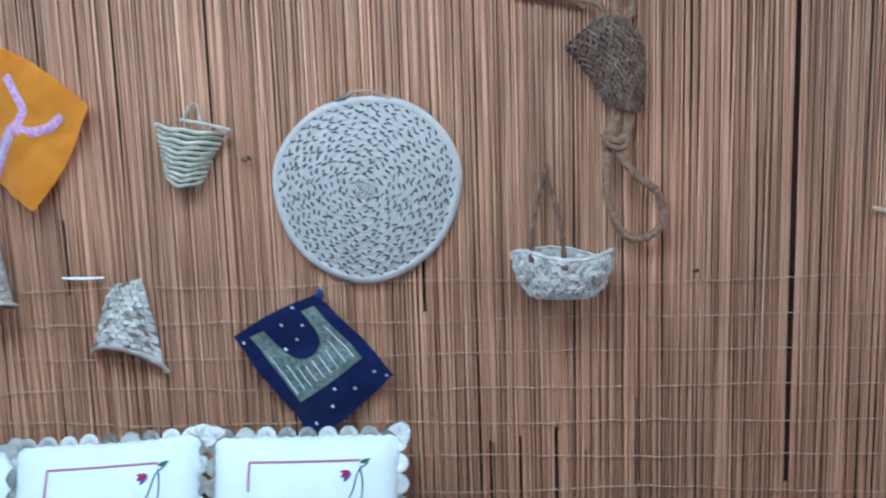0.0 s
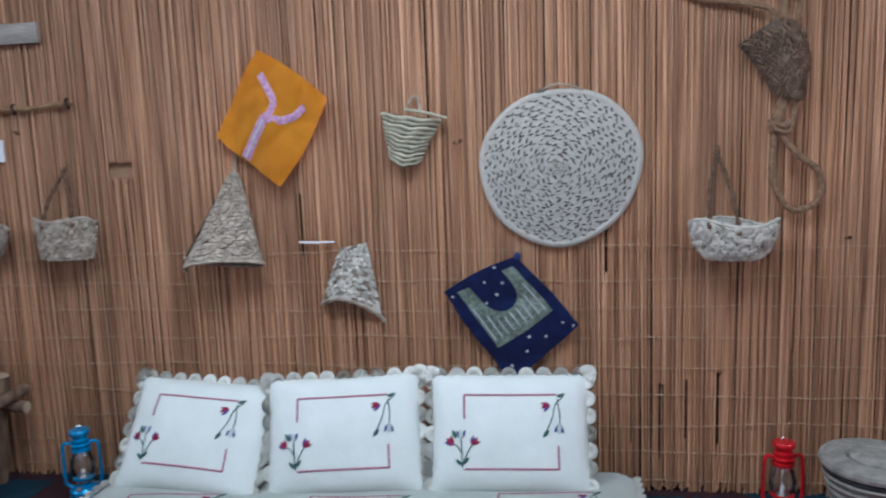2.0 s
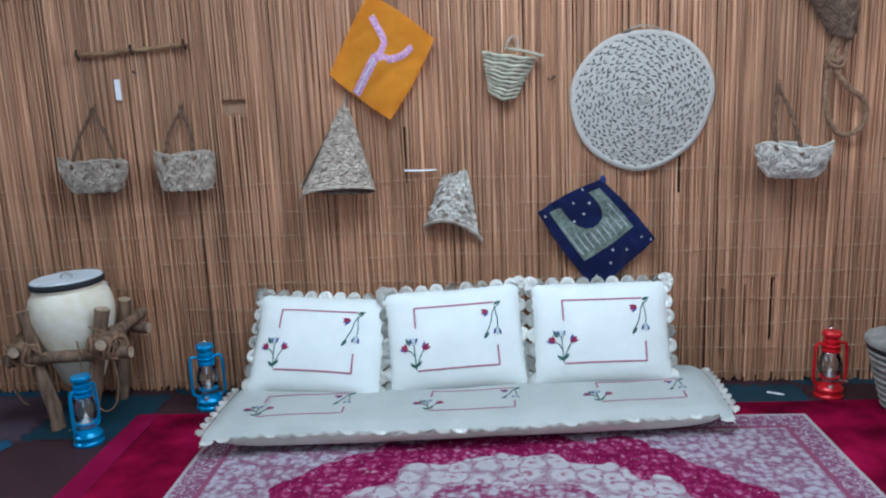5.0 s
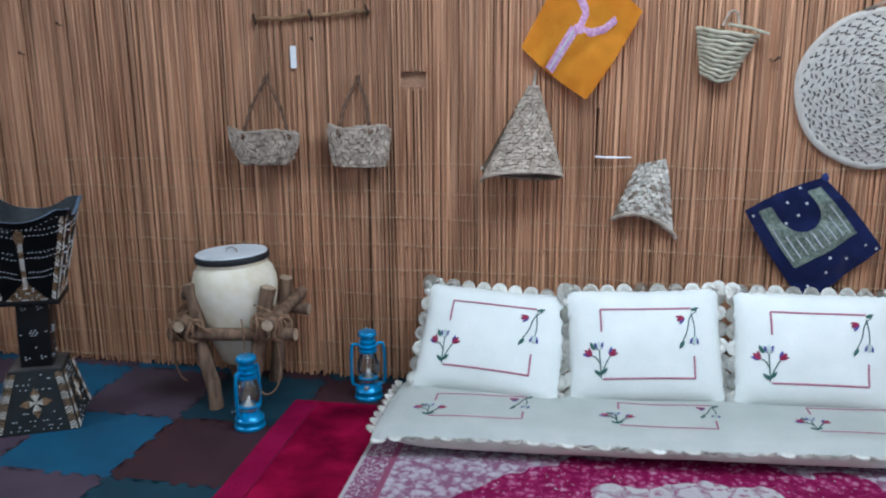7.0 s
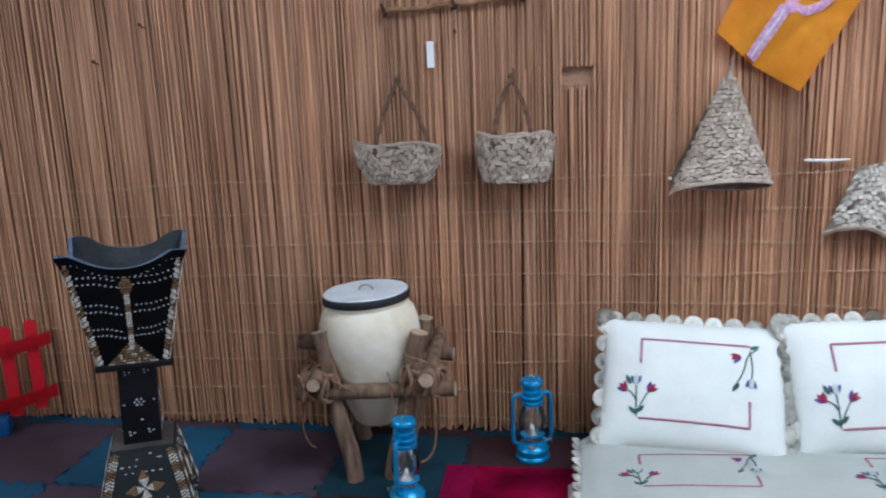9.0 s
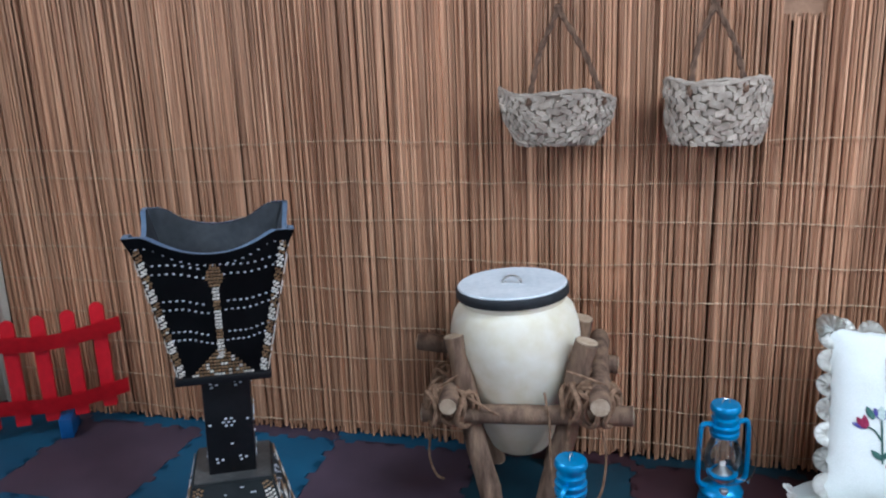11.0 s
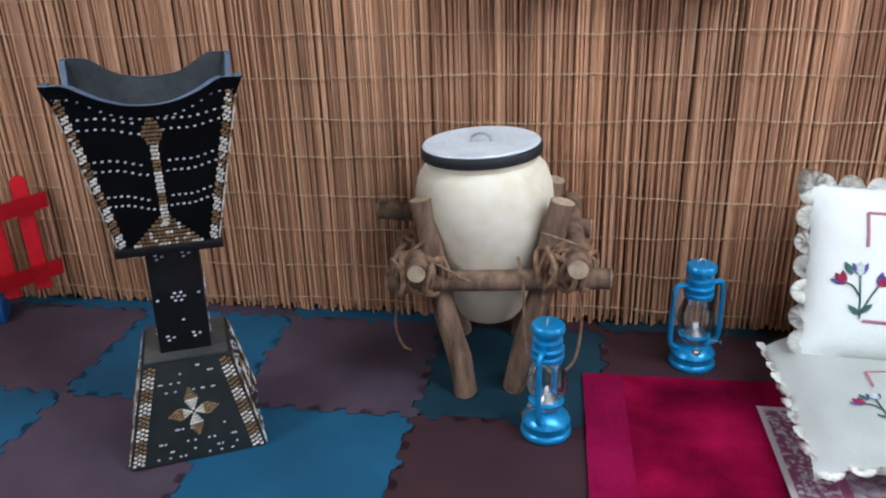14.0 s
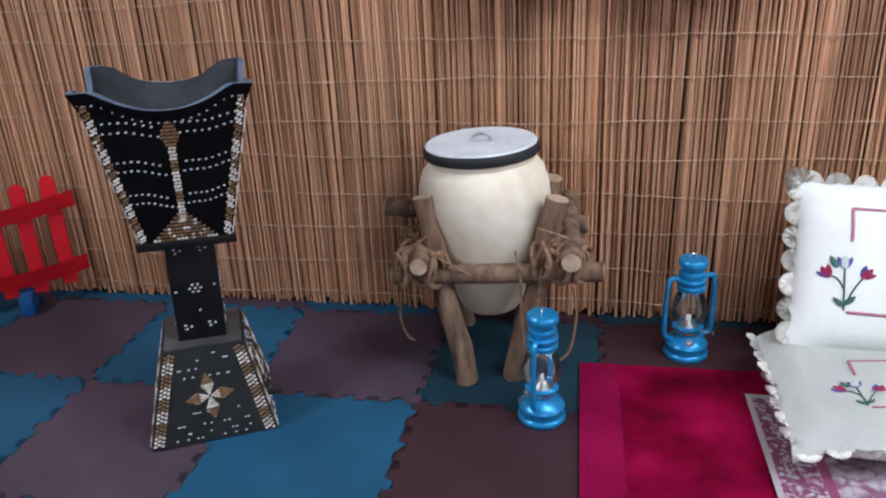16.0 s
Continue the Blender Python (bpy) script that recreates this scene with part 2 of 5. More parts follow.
def carpet_material(cx, cy):
    """Printed carpet: rosette medallion of pale hexagonal flowers in magenta, strewn field, narrow border."""
    m = bpy.data.materials.new("printed_carpet")
    m.use_nodes = True
    nt = m.node_tree
    n, l = nt.nodes, nt.links
    b = n["Principled BSDF"]
    b.inputs["Roughness"].default_value = 0.85
    b.inputs["Specular IOR Level"].default_value = 0.15
    co = n.new("ShaderNodeTexCoord")
    sep = n.new("ShaderNodeSeparateXYZ")
    l.new(co.outputs["Object"], sep.inputs[0])
    warp, off, bent = n.new("ShaderNodeTexNoise"), n.new("ShaderNodeVectorMath"), n.new("ShaderNodeVectorMath")
    warp.inputs["Scale"].default_value, warp.inputs["Detail"].default_value = 26, 3
    l.new(co.outputs["Object"], warp.inputs[0])
    off.operation, bent.operation = "SCALE", "ADD"
    off.inputs["Scale"].default_value = 0.06
    l.new(warp.outputs["Color"], off.inputs[0])
    l.new(co.outputs["Object"], bent.inputs[0])
    l.new(off.outputs[0], bent.inputs[1])

    def calc(op, a, c=None):
        q = n.new("ShaderNodeMath")
        q.operation = op
        for i, v in enumerate((a, c)):
            if v is None:
                continue
            if isinstance(v, (int, float)):
                q.inputs[i].default_value = v
            else:
                l.new(v, q.inputs[i])
        return q.outputs[0]

    def ramp(v, stops):
        r = n.new("ShaderNodeValToRGB")
        r.color_ramp.interpolation = "LINEAR"
        els = r.color_ramp.elements
        els[0].position, els[0].color = stops[0][0], (*stops[0][1], 1)
        els[1].position, els[1].color = stops[-1][0], (*stops[-1][1], 1)
        for p, c in stops[1:-1]:
            e = els.new(p)
            e.color = (*c, 1)
        l.new(v, r.inputs[0])
        return r.outputs[0]

    def blend(f, a, c):
        q = n.new("ShaderNodeMix")
        q.data_type = "RGBA"
        for sock, v in ((0, f), (6, a), (7, c)):
            if isinstance(v, tuple):
                q.inputs[sock].default_value = (*v, 1)
            else:
                l.new(v, q.inputs[sock])
        return q.outputs[2]

    dx, dy = calc("DIVIDE", sep.outputs[0], 1.0), calc("DIVIDE", sep.outputs[1], 0.80)
    rad = calc("SQRT", calc("ADD", calc("MULTIPLY", dx, dx), calc("MULTIPLY", dy, dy)))
    wob = n.new("ShaderNodeTexNoise")
    wob.inputs["Scale"].default_value = 5
    l.new(co.outputs["Object"], wob.inputs[0])
    radw = calc("ADD", rad, calc("MULTIPLY", calc("SUBTRACT", wob.outputs["Fac"], 0.5), 0.34))
    # blossoms: large cells in the medallion, small ones in the field
    cells = []
    for sc in (11.0, 27.0, 58.0):
        edge, body = n.new("ShaderNodeTexVoronoi"), n.new("ShaderNodeTexVoronoi")
        edge.feature = "DISTANCE_TO_EDGE"
        for v in (edge, body):
            v.inputs["Scale"].default_value = sc
            v.inputs["Randomness"].default_value = 0.55
            l.new(bent.outputs[0], v.inputs[0])
        cells.append((edge.outputs["Distance"], body.outputs["Distance"], body.outputs["Color"]))
    fleck = n.new("ShaderNodeTexNoise")
    fleck.inputs["Scale"].default_value, fleck.inputs["Detail"].default_value = 55, 4
    l.new(co.outputs["Object"], fleck.inputs[0])
    fl = calc("MULTIPLY", calc("SUBTRACT", fleck.outputs["Fac"], 0.5), 0.35)
    big = ramp(calc("ADD", cells[0][1], fl), [(0.0, (0.50, 0.42, 0.42)), (0.10, (0.44, 0.14, 0.24)), (0.2, (0.70, 0.64, 0.64)), (0.42, (0.74, 0.71, 0.71)), (0.6, (0.52, 0.40, 0.44))])
    big = blend(calc("LESS_THAN", calc("ADD", cells[0][0], fl), 0.03), big, (0.46, 0.20, 0.30))
    small = ramp(calc("ADD", cells[1][1], fl), [(0.0, (0.76, 0.72, 0.74)), (0.34, (0.68, 0.62, 0.67)), (0.50, (0.58, 0.46, 0.53)), (0.68, (0.38, 0.17, 0.27))])
    magenta = ramp(calc("ADD", cells[1][1], fl), [(0.0, (0.68, 0.46, 0.54)), (0.26, (0.60, 0.22, 0.36)), (0.42, (0.46, 0.03, 0.16)), (0.66, (0.28, 0.006, 0.08))])
    pale = ramp(calc("ADD", cells[1][1], fl), [(0.0, (0.72, 0.70, 0.72)), (0.30, (0.62, 0.62, 0.66)), (0.5, (0.50, 0.30, 0.38)), (0.7, (0.34, 0.06, 0.16))])
    col = blend(calc("GREATER_THAN", radw, 0.38), pale, big)
    col = blend(calc("GREATER_THAN", radw, 0.66), col, magenta)
    col = blend(calc("GREATER_THAN", radw, 0.90), col, small)
    ax, ay = calc("ABSOLUTE", sep.outputs[0]), calc("ABSOLUTE", sep.outputs[1])
    out = calc("MAXIMUM", calc("SUBTRACT", ax, cx - 0.13), calc("SUBTRACT", ay, cy - 0.13))
    lace = ramp(calc("ADD", cells[2][1], fl), [(0.0, (0.62, 0.54, 0.58)), (0.24, (0.74, 0.70, 0.72)), (0.44, (0.52, 0.34, 0.43)), (0.6, (0.34, 0.11, 0.21))])
    border = blend(calc("LESS_THAN", calc("ADD", cells[1][1], fl), 0.26), lace, (0.46, 0.24, 0.34))
    col = blend(calc("LESS_THAN", calc("ADD", cells[2][1], fl), 0.16), col, (0.66, 0.60, 0.62))
    col = blend(calc("GREATER_THAN", out, 0.0), col, (0.42, 0.12, 0.21))
    col = blend(calc("GREATER_THAN", out, 0.022), col, border)
    col = blend(calc("GREATER_THAN", out, 0.115), col, (0.66, 0.60, 0.61))
    l.new(col, b.inputs["Base Color"])
    bp = n.new("ShaderNodeBump")
    bp.inputs["Strength"].default_value, bp.inputs["Distance"].default_value = 0.4, 0.003
    l.new(fleck.outputs["Fac"], bp.inputs["Height"])
    l.new(bp.outputs[0], b.inputs["Normal"])
    return m


# ---- building helpers ----


def part(name, bm, mat, parent=None, label="", smooth=True):
    """Link a bmesh as one mesh object, under parent where there is one."""
    me = bpy.data.meshes.new(name)
    bm.to_mesh(me)
    bm.free()
    if smooth:
        me.polygons.foreach_set("use_smooth", [True] * len(me.polygons))
        me.set_sharp_from_angle(angle=radians(42))
    me.materials.append(MAT[mat] if isinstance(mat, str) else mat)
    ob = new(name, me)
    ob.parent = parent
    return tagged(ob, label)


def thing(name, label, category, m=None, group="", kind=""):
    ob = new(name)
    ob.empty_display_size = 0.05
    if m is not None:
        ob.matrix_basis = m
    return tagged(ob, label, category, group, kind)


def box(x0, x1, y0, y1, z0, z1, bevel=0.0, bm=None):
    bm = bm or bmesh.new()
    made = bmesh.ops.create_cube(bm, size=1.0, matrix=Matrix.Translation(((x0 + x1) / 2, (y0 + y1) / 2, (z0 + z1) / 2)) @ Matrix.Diagonal((x1 - x0, y1 - y0, z1 - z0, 1)))
    if bevel:
        es = {e for v in made["verts"] for e in v.link_edges}
        bmesh.ops.bevel(bm, geom=list(es), offset=bevel, segments=2, affect="EDGES", profile=0.5)
    return bm


def tube(points, radius, sides=8, bm=None, caps=True):
    """A round bar along points; radius is a number or one per point."""
    bm = bm or bmesh.new()
    pts = [Vector(p) for p in points]
    rads = radius if isinstance(radius, (list, tuple)) else [radius] * len(pts)
    rings, up = [], None
    for i, p in enumerate(pts):
        d = (pts[min(i + 1, len(pts) - 1)] - pts[max(i - 1, 0)]).normalized()
        if up is None:
            up = d.orthogonal().normalized()
        up = (up - d * up.dot(d)).normalized()
        side = d.cross(up)
        rings.append([bm.verts.new(p + (up * math.cos(a) + side * math.sin(a)) * rads[i]) for a in (2 * math.pi * k / sides for k in range(sides))])
    for r0, r1 in zip(rings, rings[1:]):
        for k in range(sides):
            bm.faces.new((r0[k], r0[(k + 1) % sides], r1[(k + 1) % sides], r1[k]))
    if caps:
        bm.faces.new(rings[0][::-1])
        bm.faces.new(rings[-1])
    return bm


def lathe(profile, sides=28, bm=None, at=(0, 0)):
    """Turn (radius, height) pairs round the upright axis."""
    bm = bm or bmesh.new()
    rings = []
    for r, z in profile:
        rings.append([bm.verts.new((at[0] + max(r, 1e-4) * math.cos(2 * math.pi * k / sides), at[1] + max(r, 1e-4) * math.sin(2 * math.pi * k / sides), z)) for k in range(sides)])
    for r0, r1 in zip(rings, rings[1:]):
        for k in range(sides):
            bm.faces.new((r0[k], r0[(k + 1) % sides], r1[(k + 1) % sides], r1[k]))
    bmesh.ops.remove_doubles(bm, verts=bm.verts, dist=1e-4)
    bmesh.ops.recalc_face_normals(bm, faces=bm.faces)
    return bm


def sheet(f, nu, nv, thick=0.004, bm=None):
    """A surface f(u, v), u and v in 0..1, with a thickness."""
    bm = bm or bmesh.new()
    g = [[bm.verts.new(f(i / nu, j / nv)) for j in range(nv + 1)] for i in range(nu + 1)]
    fs = [bm.faces.new((g[i][j], g[i + 1][j], g[i + 1][j + 1], g[i][j + 1])) for i in range(nu) for j in range(nv)]
    if thick:
        bmesh.ops.solidify(bm, geom=fs, thickness=thick)
        bmesh.ops.recalc_face_normals(bm, faces=bm.faces)
    return bm


def smooth_path(pts, n=6):
    """Catmull-Rom through pts."""
    p = [Vector(q) for q in pts]
    p = [2 * p[0] - p[1]] + p + [2 * p[-1] - p[-2]]
    out = []
    for i in range(1, len(p) - 2):
        for k in range(n):
            t = k / n
            out.append(0.5 * ((2 * p[i]) + (p[i + 1] - p[i - 1]) * t + (2 * p[i - 1] - 5 * p[i] + 4 * p[i + 1] - p[i + 2]) * t * t + (3 * p[i] - p[i - 1] - 3 * p[i + 1] + p[i + 2]) * t ** 3))
    out.append(p[-2])
    return out


def plaited(f, nu, nv, lift, fill=0.8, seed=1, tilt=0.25, hole=0.0):
    """Strips of a plait laid over the surface f(u, v): short raised leaves, staggered row by row, each a little uneven."""
    rnd = random.Random(seed)
    bm = bmesh.new()
    for j in range(nv):
        for i in range(nu):
            if rnd.random() < hole:
                continue
            cu, cv = (i + 0.5 + 0.5 * (j % 2) + rnd.uniform(-0.16, 0.16)) / nu, (j + 0.5 + rnd.uniform(-0.2, 0.2)) / nv
            du, dv = 0.5 * fill * (0.9 + 0.25 * rnd.random()) / nu, 0.5 * fill * (0.95 + 0.2 * rnd.random()) / nv
            if cu - du < 0 or cu + du > 1:
                cu = min(max(cu, du), 1 - du)
            sk = tilt * (1 if j % 2 else -1) * dv * rnd.uniform(0.4, 1.8)
            uv = [(cu - du, cv - dv - sk), (cu + du, cv - dv + sk), (cu + du, cv + dv + sk), (cu - du, cv + dv - sk)]
            low = [Vector(f(min(max(a, 0), 1), min(max(c, 0), 1))) for a, c in uv]
            nrm = (low[1] - low[0]).cross(low[3] - low[0])
            if nrm.length < 1e-9:
                continue
            nrm.normalize()
            if nrm.y > 0:
                nrm.negate()
                low.reverse()
            h = lift * (0.6 + 0.8 * rnd.random())
            mid = sum(low, Vector()) / 4
            top = [mid + (q - mid) * 0.82 + nrm * h for q in low]
            lo = [bm.verts.new(q) for q in low]
            hi = [bm.verts.new(q) for q in top]
            bm.faces.new(hi)
            for k in range(4):
                bm.faces.new((lo[k], lo[(k + 1) % 4], hi[(k + 1) % 4], hi[k]))
    return bm


# ---- the room ----
WALL = 2.505            # face of the reed screen
WEST, EAST, SOUTH, TOP = -5.3, 2.7, -2.7, 2.75


def wall_with_window(name, m, length, height, w0, w1, s0, s1, mat="plaster"):
    """A 0.2 m thick wall along local x, with one window opening from w0 to w1 and s0 to s1."""
    bm = bmesh.new()
    for a in ((0, w0, 0, height), (w1, length, 0, height), (w0, w1, 0, s0), (w0, w1, s1, height)):
        box(a[0], a[1], 0, 0.2, a[2], a[3], bm=bm)
    ob = part(name, bm, mat, smooth=False)
    ob.matrix_basis = m
    tagged(ob, "plain white plastered wall with a window opening", "wall", kind="structure")
    bm = bmesh.new()
    for a in ((w0, w0 + 0.05, s0, s1), (w1 - 0.05, w1, s0, s1), (w0 + 0.05, w1 - 0.05, s0, s0 + 0.05), (w0 + 0.05, w1 - 0.05, s1 - 0.05, s1), ((w0 + w1) / 2 - 0.02, (w0 + w1) / 2 + 0.02, s0 + 0.05, s1 - 0.05)):
        box(a[0], a[1], 0.08, 0.13, a[2], a[3], bm=bm)
    part("window_frame", bm, "white_board", ob, smooth=False)


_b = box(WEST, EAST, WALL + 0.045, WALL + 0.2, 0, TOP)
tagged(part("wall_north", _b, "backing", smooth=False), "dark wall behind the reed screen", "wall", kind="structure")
wall_with_window("wall_west", pose(WEST, SOUTH, 0, 0, 0, 90), WALL - SOUTH + 0.2, TOP, 2.6, 3.8, 1.7, 2.6)
wall_with_window("wall_east", pose(EAST, WALL + 0.2, 0, 0, 0, -90), WALL - SOUTH + 0.2, TOP, 1.9, 3.1, 1.7, 2.6)
wall_with_window("wall_south", pose(EAST, SOUTH, 0, 0, 0, 180), EAST - WEST, TOP, 2.5, 5.3, 1.5, 2.6)
_b = bmesh.new()
for _q in ((WEST - 0.2, -2.35, SOUTH - 0.2, WALL + 0.2), (0.45, EAST + 0.2, SOUTH - 0.2, WALL + 0.2), (-2.35, 0.45, SOUTH - 0.2, 0.2), (-2.35, 0.45, 1.5, WALL + 0.2)):
    box(_q[0], _q[1], _q[2], _q[3], TOP, TOP + 0.15, bm=_b)
tagged(part("ceiling", _b, "ceiling", smooth=False), "plain off-white ceiling with a roof light", "ceiling", kind="structure")
floor = tagged(part("floor", box(WEST - 0.2, EAST + 0.2, SOUTH - 0.2, WALL + 0.2, -0.15, -0.014), "backing", smooth=False), "dark floor under interlocking foam mats", "floor", kind="structure")
tagged(part("ground", box(-60, 60, -60, 60, -0.4, -0.16), "plaster", smooth=False), "pale open ground outside", "ground", kind="structure")

# ---- the hangings on the reed screen ----


def hang(name, label, category, x, z, out=0.0, roll=0.0, group=""):
    """A thing that hangs flat on the screen: local x along it, z up, -y into the room."""
    return thing(name, label, category, pose(x, WALL - 0.006 - out, z, 0, roll, 0), group)


def nail(x, z, bend=0.0):
    t = thing("nail", "small rusty nail stuck in the reed screen", "nail", pose(x, WALL, z), "nails in the screen")
    part("shank", tube([(0, 0.02, 0), (0, -0.02, 0.003), (bend, -0.035, 0.008)], 0.0028, 6), "iron", t)
    part("head", tube([(bend, -0.034, 0.008), (bend * 1.05, -0.039, 0.009)], 0.007, 8), "iron", t)
    return t


def nail_with_twist(x, z):
    t = nail(x, z, 0.006)
    part("wire", tube(smooth_path([(0, -0.02, 0), (-0.012, -0.028, -0.004), (-0.022, -0.02, 0.003), (-0.012, -0.012, 0.008)]), 0.002, 5), "iron", t)


for _x, _z in ((-2.673, 1.518), (-4.067, 1.475), (-3.86, 1.60), (0.62, 1.02)):
    nail(_x, _z, 0.004)
nail_with_twist(-0.81, 1.421)

# coiled palm tray
tray = hang("coiled_tray", "round bleached palm-leaf tray with openwork coils and a smooth rim", "tray", -0.425, 1.317)
R_TRAY = 0.285


def tray_at(r, a, lift=0.0):
    wob = 1 + 0.020 * math.sin(2 * a + 0.6) + 0.020 * math.sin(3 * a) + 0.006 * math.sin(7 * a)
    return Vector((r * wob * math.cos(a), -0.012 - 0.030 * (1 - (r / 0.31) ** 2) - lift - 0.004 * math.sin(3 * a) * r / 0.3, r * wob * math.sin(a)))


part("tray_base", sheet(lambda u, v: tray_at(0.004 + u * 0.283, -v * 2 * math.pi, 0.0022 * abs(math.sin(math.pi * (u * 0.283 - 0.010) / 0.0182))), 84, 64, -0.006), "palm_pale", tray)
# raised dark chips paint the shade of the openwork gaps
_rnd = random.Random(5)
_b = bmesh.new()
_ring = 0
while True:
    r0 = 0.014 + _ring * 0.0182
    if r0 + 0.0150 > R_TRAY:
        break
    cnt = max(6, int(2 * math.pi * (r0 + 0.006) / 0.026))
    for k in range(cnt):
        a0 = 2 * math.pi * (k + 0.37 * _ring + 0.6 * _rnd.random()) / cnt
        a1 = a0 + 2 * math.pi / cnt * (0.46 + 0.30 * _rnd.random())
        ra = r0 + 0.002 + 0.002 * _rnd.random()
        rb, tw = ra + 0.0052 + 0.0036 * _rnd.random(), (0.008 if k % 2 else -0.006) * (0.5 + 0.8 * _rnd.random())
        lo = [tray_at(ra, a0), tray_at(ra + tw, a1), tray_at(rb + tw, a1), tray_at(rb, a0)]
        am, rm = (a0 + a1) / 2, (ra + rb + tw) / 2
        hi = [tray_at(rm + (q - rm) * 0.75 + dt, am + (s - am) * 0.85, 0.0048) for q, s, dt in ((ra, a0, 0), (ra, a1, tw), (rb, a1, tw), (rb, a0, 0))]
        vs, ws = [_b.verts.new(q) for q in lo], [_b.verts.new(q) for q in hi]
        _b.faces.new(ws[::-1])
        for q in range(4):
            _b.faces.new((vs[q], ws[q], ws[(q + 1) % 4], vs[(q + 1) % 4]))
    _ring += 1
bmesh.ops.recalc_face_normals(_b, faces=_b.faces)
tagged(part("gap_weave", _b, "coil_dark", tray, "dark chips that paint the shade in the gaps between the coils", smooth=False), kind="stuff")
part("rim", sheet(lambda u, v: tray_at(0.280 + 0.026 * u, -v * 2 * math.pi, 0.007 * math.sin(math.pi * u) + 0.001), 5, 72, 0.005), "palm_pale", tray)
part("hanging_loop", tube(smooth_path([(-0.07, -0.01, 0.283), (-0.04, -0.02, 0.305), (0.0, -0.018, 0.312), (0.05, -0.02, 0.303), (0.09, -0.012, 0.285)]), 0.004, 6), "palm_grey", tray)
part("knot", tube(smooth_path([(-0.085, -0.012, 0.285), (-0.065, -0.022, 0.292), (-0.045, -0.012, 0.30), (-0.06, -0.02, 0.288)]), 0.006, 6), "palm_dark", tray)
part("boss", plaited(lambda u, v: (0.07 * (u - 0.5), -0.047, 0.05 * (v - 0.5)), 5, 5, 0.004, 0.7, 3), "palm_mid", tray)


def basket(name, label, x, z, w, h, depth, handle_z, mat, seed, top_l, top_r, base=0.62, group="palm baskets on the screen", legs=(-0.45, 0.45), hook=0.0, wave=0.010):
    """Small plaited palm basket: rounded bowl with an open uneven mouth and a corded handle over a nail. Origin at the middle of the mouth."""
    t = hang(name, label, "basket", x, z, group=group)

    def bowl(u, v, shrink=0.0):
        a = 2 * math.pi * u
        k = (base + (1 - base) * math.cos(0.5 * math.pi * v) ** 0.75) * (1 - shrink)
        c, s_ = math.cos(a), math.sin(a)
        c = math.copysign(abs(c) ** 0.85, c)
        rim = (top_r * (1 + c) / 2 + top_l * (1 - c) / 2) + wave * math.sin(3 * a + seed) + 0.006 * s_
        dent = 0.006 * noise.noise((3 * c, 3 * s_ + seed, 4 * v))
        return Vector((c * w / 2 * k + dent, -0.014 - depth / 2 - s_ * depth / 2 * k - dent, -h * v + rim * (1 - v) - 0.012 * math.sin(math.pi * v) * (1 - abs(c))))

    part("body", sheet(lambda u, v: bowl(u, v, 0.03), 30, 10, 0.004), mat, t)
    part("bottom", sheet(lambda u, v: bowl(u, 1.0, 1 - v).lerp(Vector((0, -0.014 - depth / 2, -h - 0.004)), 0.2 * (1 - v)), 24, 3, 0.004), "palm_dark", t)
    tagged(part("plait", plaited(bowl, int(2.6 * w / 0.024), max(6, int(h / 0.016)), 0.0055, 1.0, seed, 0.65, 0.02), mat, t, smooth=False), kind="stuff")
    part("mouth_braid", tube([bowl(k / 40, 0.0) + Vector((0, 0, 0.003 * (k % 2))) for k in range(41)], 0.0065, 6), mat, t)
    left, right = [bowl(math.acos(q) / (2 * math.pi), 0.06) for q in legs]
    top = Vector((hook, -0.022, handle_z))
    for q, (end, bow) in enumerate(((left, -0.012), (right, 0.012))):
        mid = end.lerp(top, 0.5) + Vector((bow, -0.004, 0))
        path = smooth_path([end + Vector((0, 0, -0.012)), end, mid, top], 9)
        for ph in (0, math.pi):
            part("handle_cord", tube([p + Vector((0.0045 * math.cos(1.1 * i + ph), 0.0045 * math.sin(1.1 * i + ph), 0)) for i, p in enumerate(path)], 0.0052, 6), "cord", t, "twisted brown fibre cord")
    part("knot", lathe([(0.0, handle_z - 0.010), (0.011, handle_z - 0.005), (0.013, handle_z + 0.006), (0.006, handle_z + 0.014), (0, handle_z + 0.016)], 8, at=(hook, -0.022)), "cord", t)
    part("tail", tube(smooth_path([(hook, -0.022, handle_z), (hook + 0.010, -0.018, handle_z + 0.018), (hook + 0.004, -0.006, handle_z + 0.03)]), 0.003, 5), "cord", t)
    return t


basket("palm_basket", "small grey palm-leaf basket with a cord handle on the screen", -2.885, 1.150, 0.315, 0.150, 0.13, 0.215, "palm_grey", 11, -0.004, -0.022, base=0.62, legs=(-0.35, 0.8), hook=0.0)
basket("palm_basket", "square-sided grey palm-leaf basket hanging from a cord", -2.462, 1.145, 0.268, 0.150, 0.11, 0.215, "palm_grey", 12, 0.014, 0.010, 0.82, legs=(-0.5, 0.4), hook=-0.012)
_r = basket("palm_basket", "bleached palm-leaf basket with dark ties and thin cord handle", 0.196, 1.105, 0.312, 0.135, 0.19, 0.245, "palm_mid", 13, 0.0, -0.006, 0.58, legs=(-0.6, 0.0), hook=-0.045, wave=0.014)
for _u in (-0.085, 0.0, 0.045):
    for _q in range(4):
        _z0 = -0.005 - 0.029 * _q
        part("dark_tie", tube(smooth_path([(_u, -0.198 + abs(_u) * 0.25, _z0), (_u + 0.010, -0.206 + abs(_u) * 0.25 + 0.012 * _q, _z0 - 0.009), (_u - 0.004, -0.196 + abs(_u) * 0.25 + 0.014 * _q, _z0 - 0.022)], 4), 0.0042, 6), "palm_dark", _r)

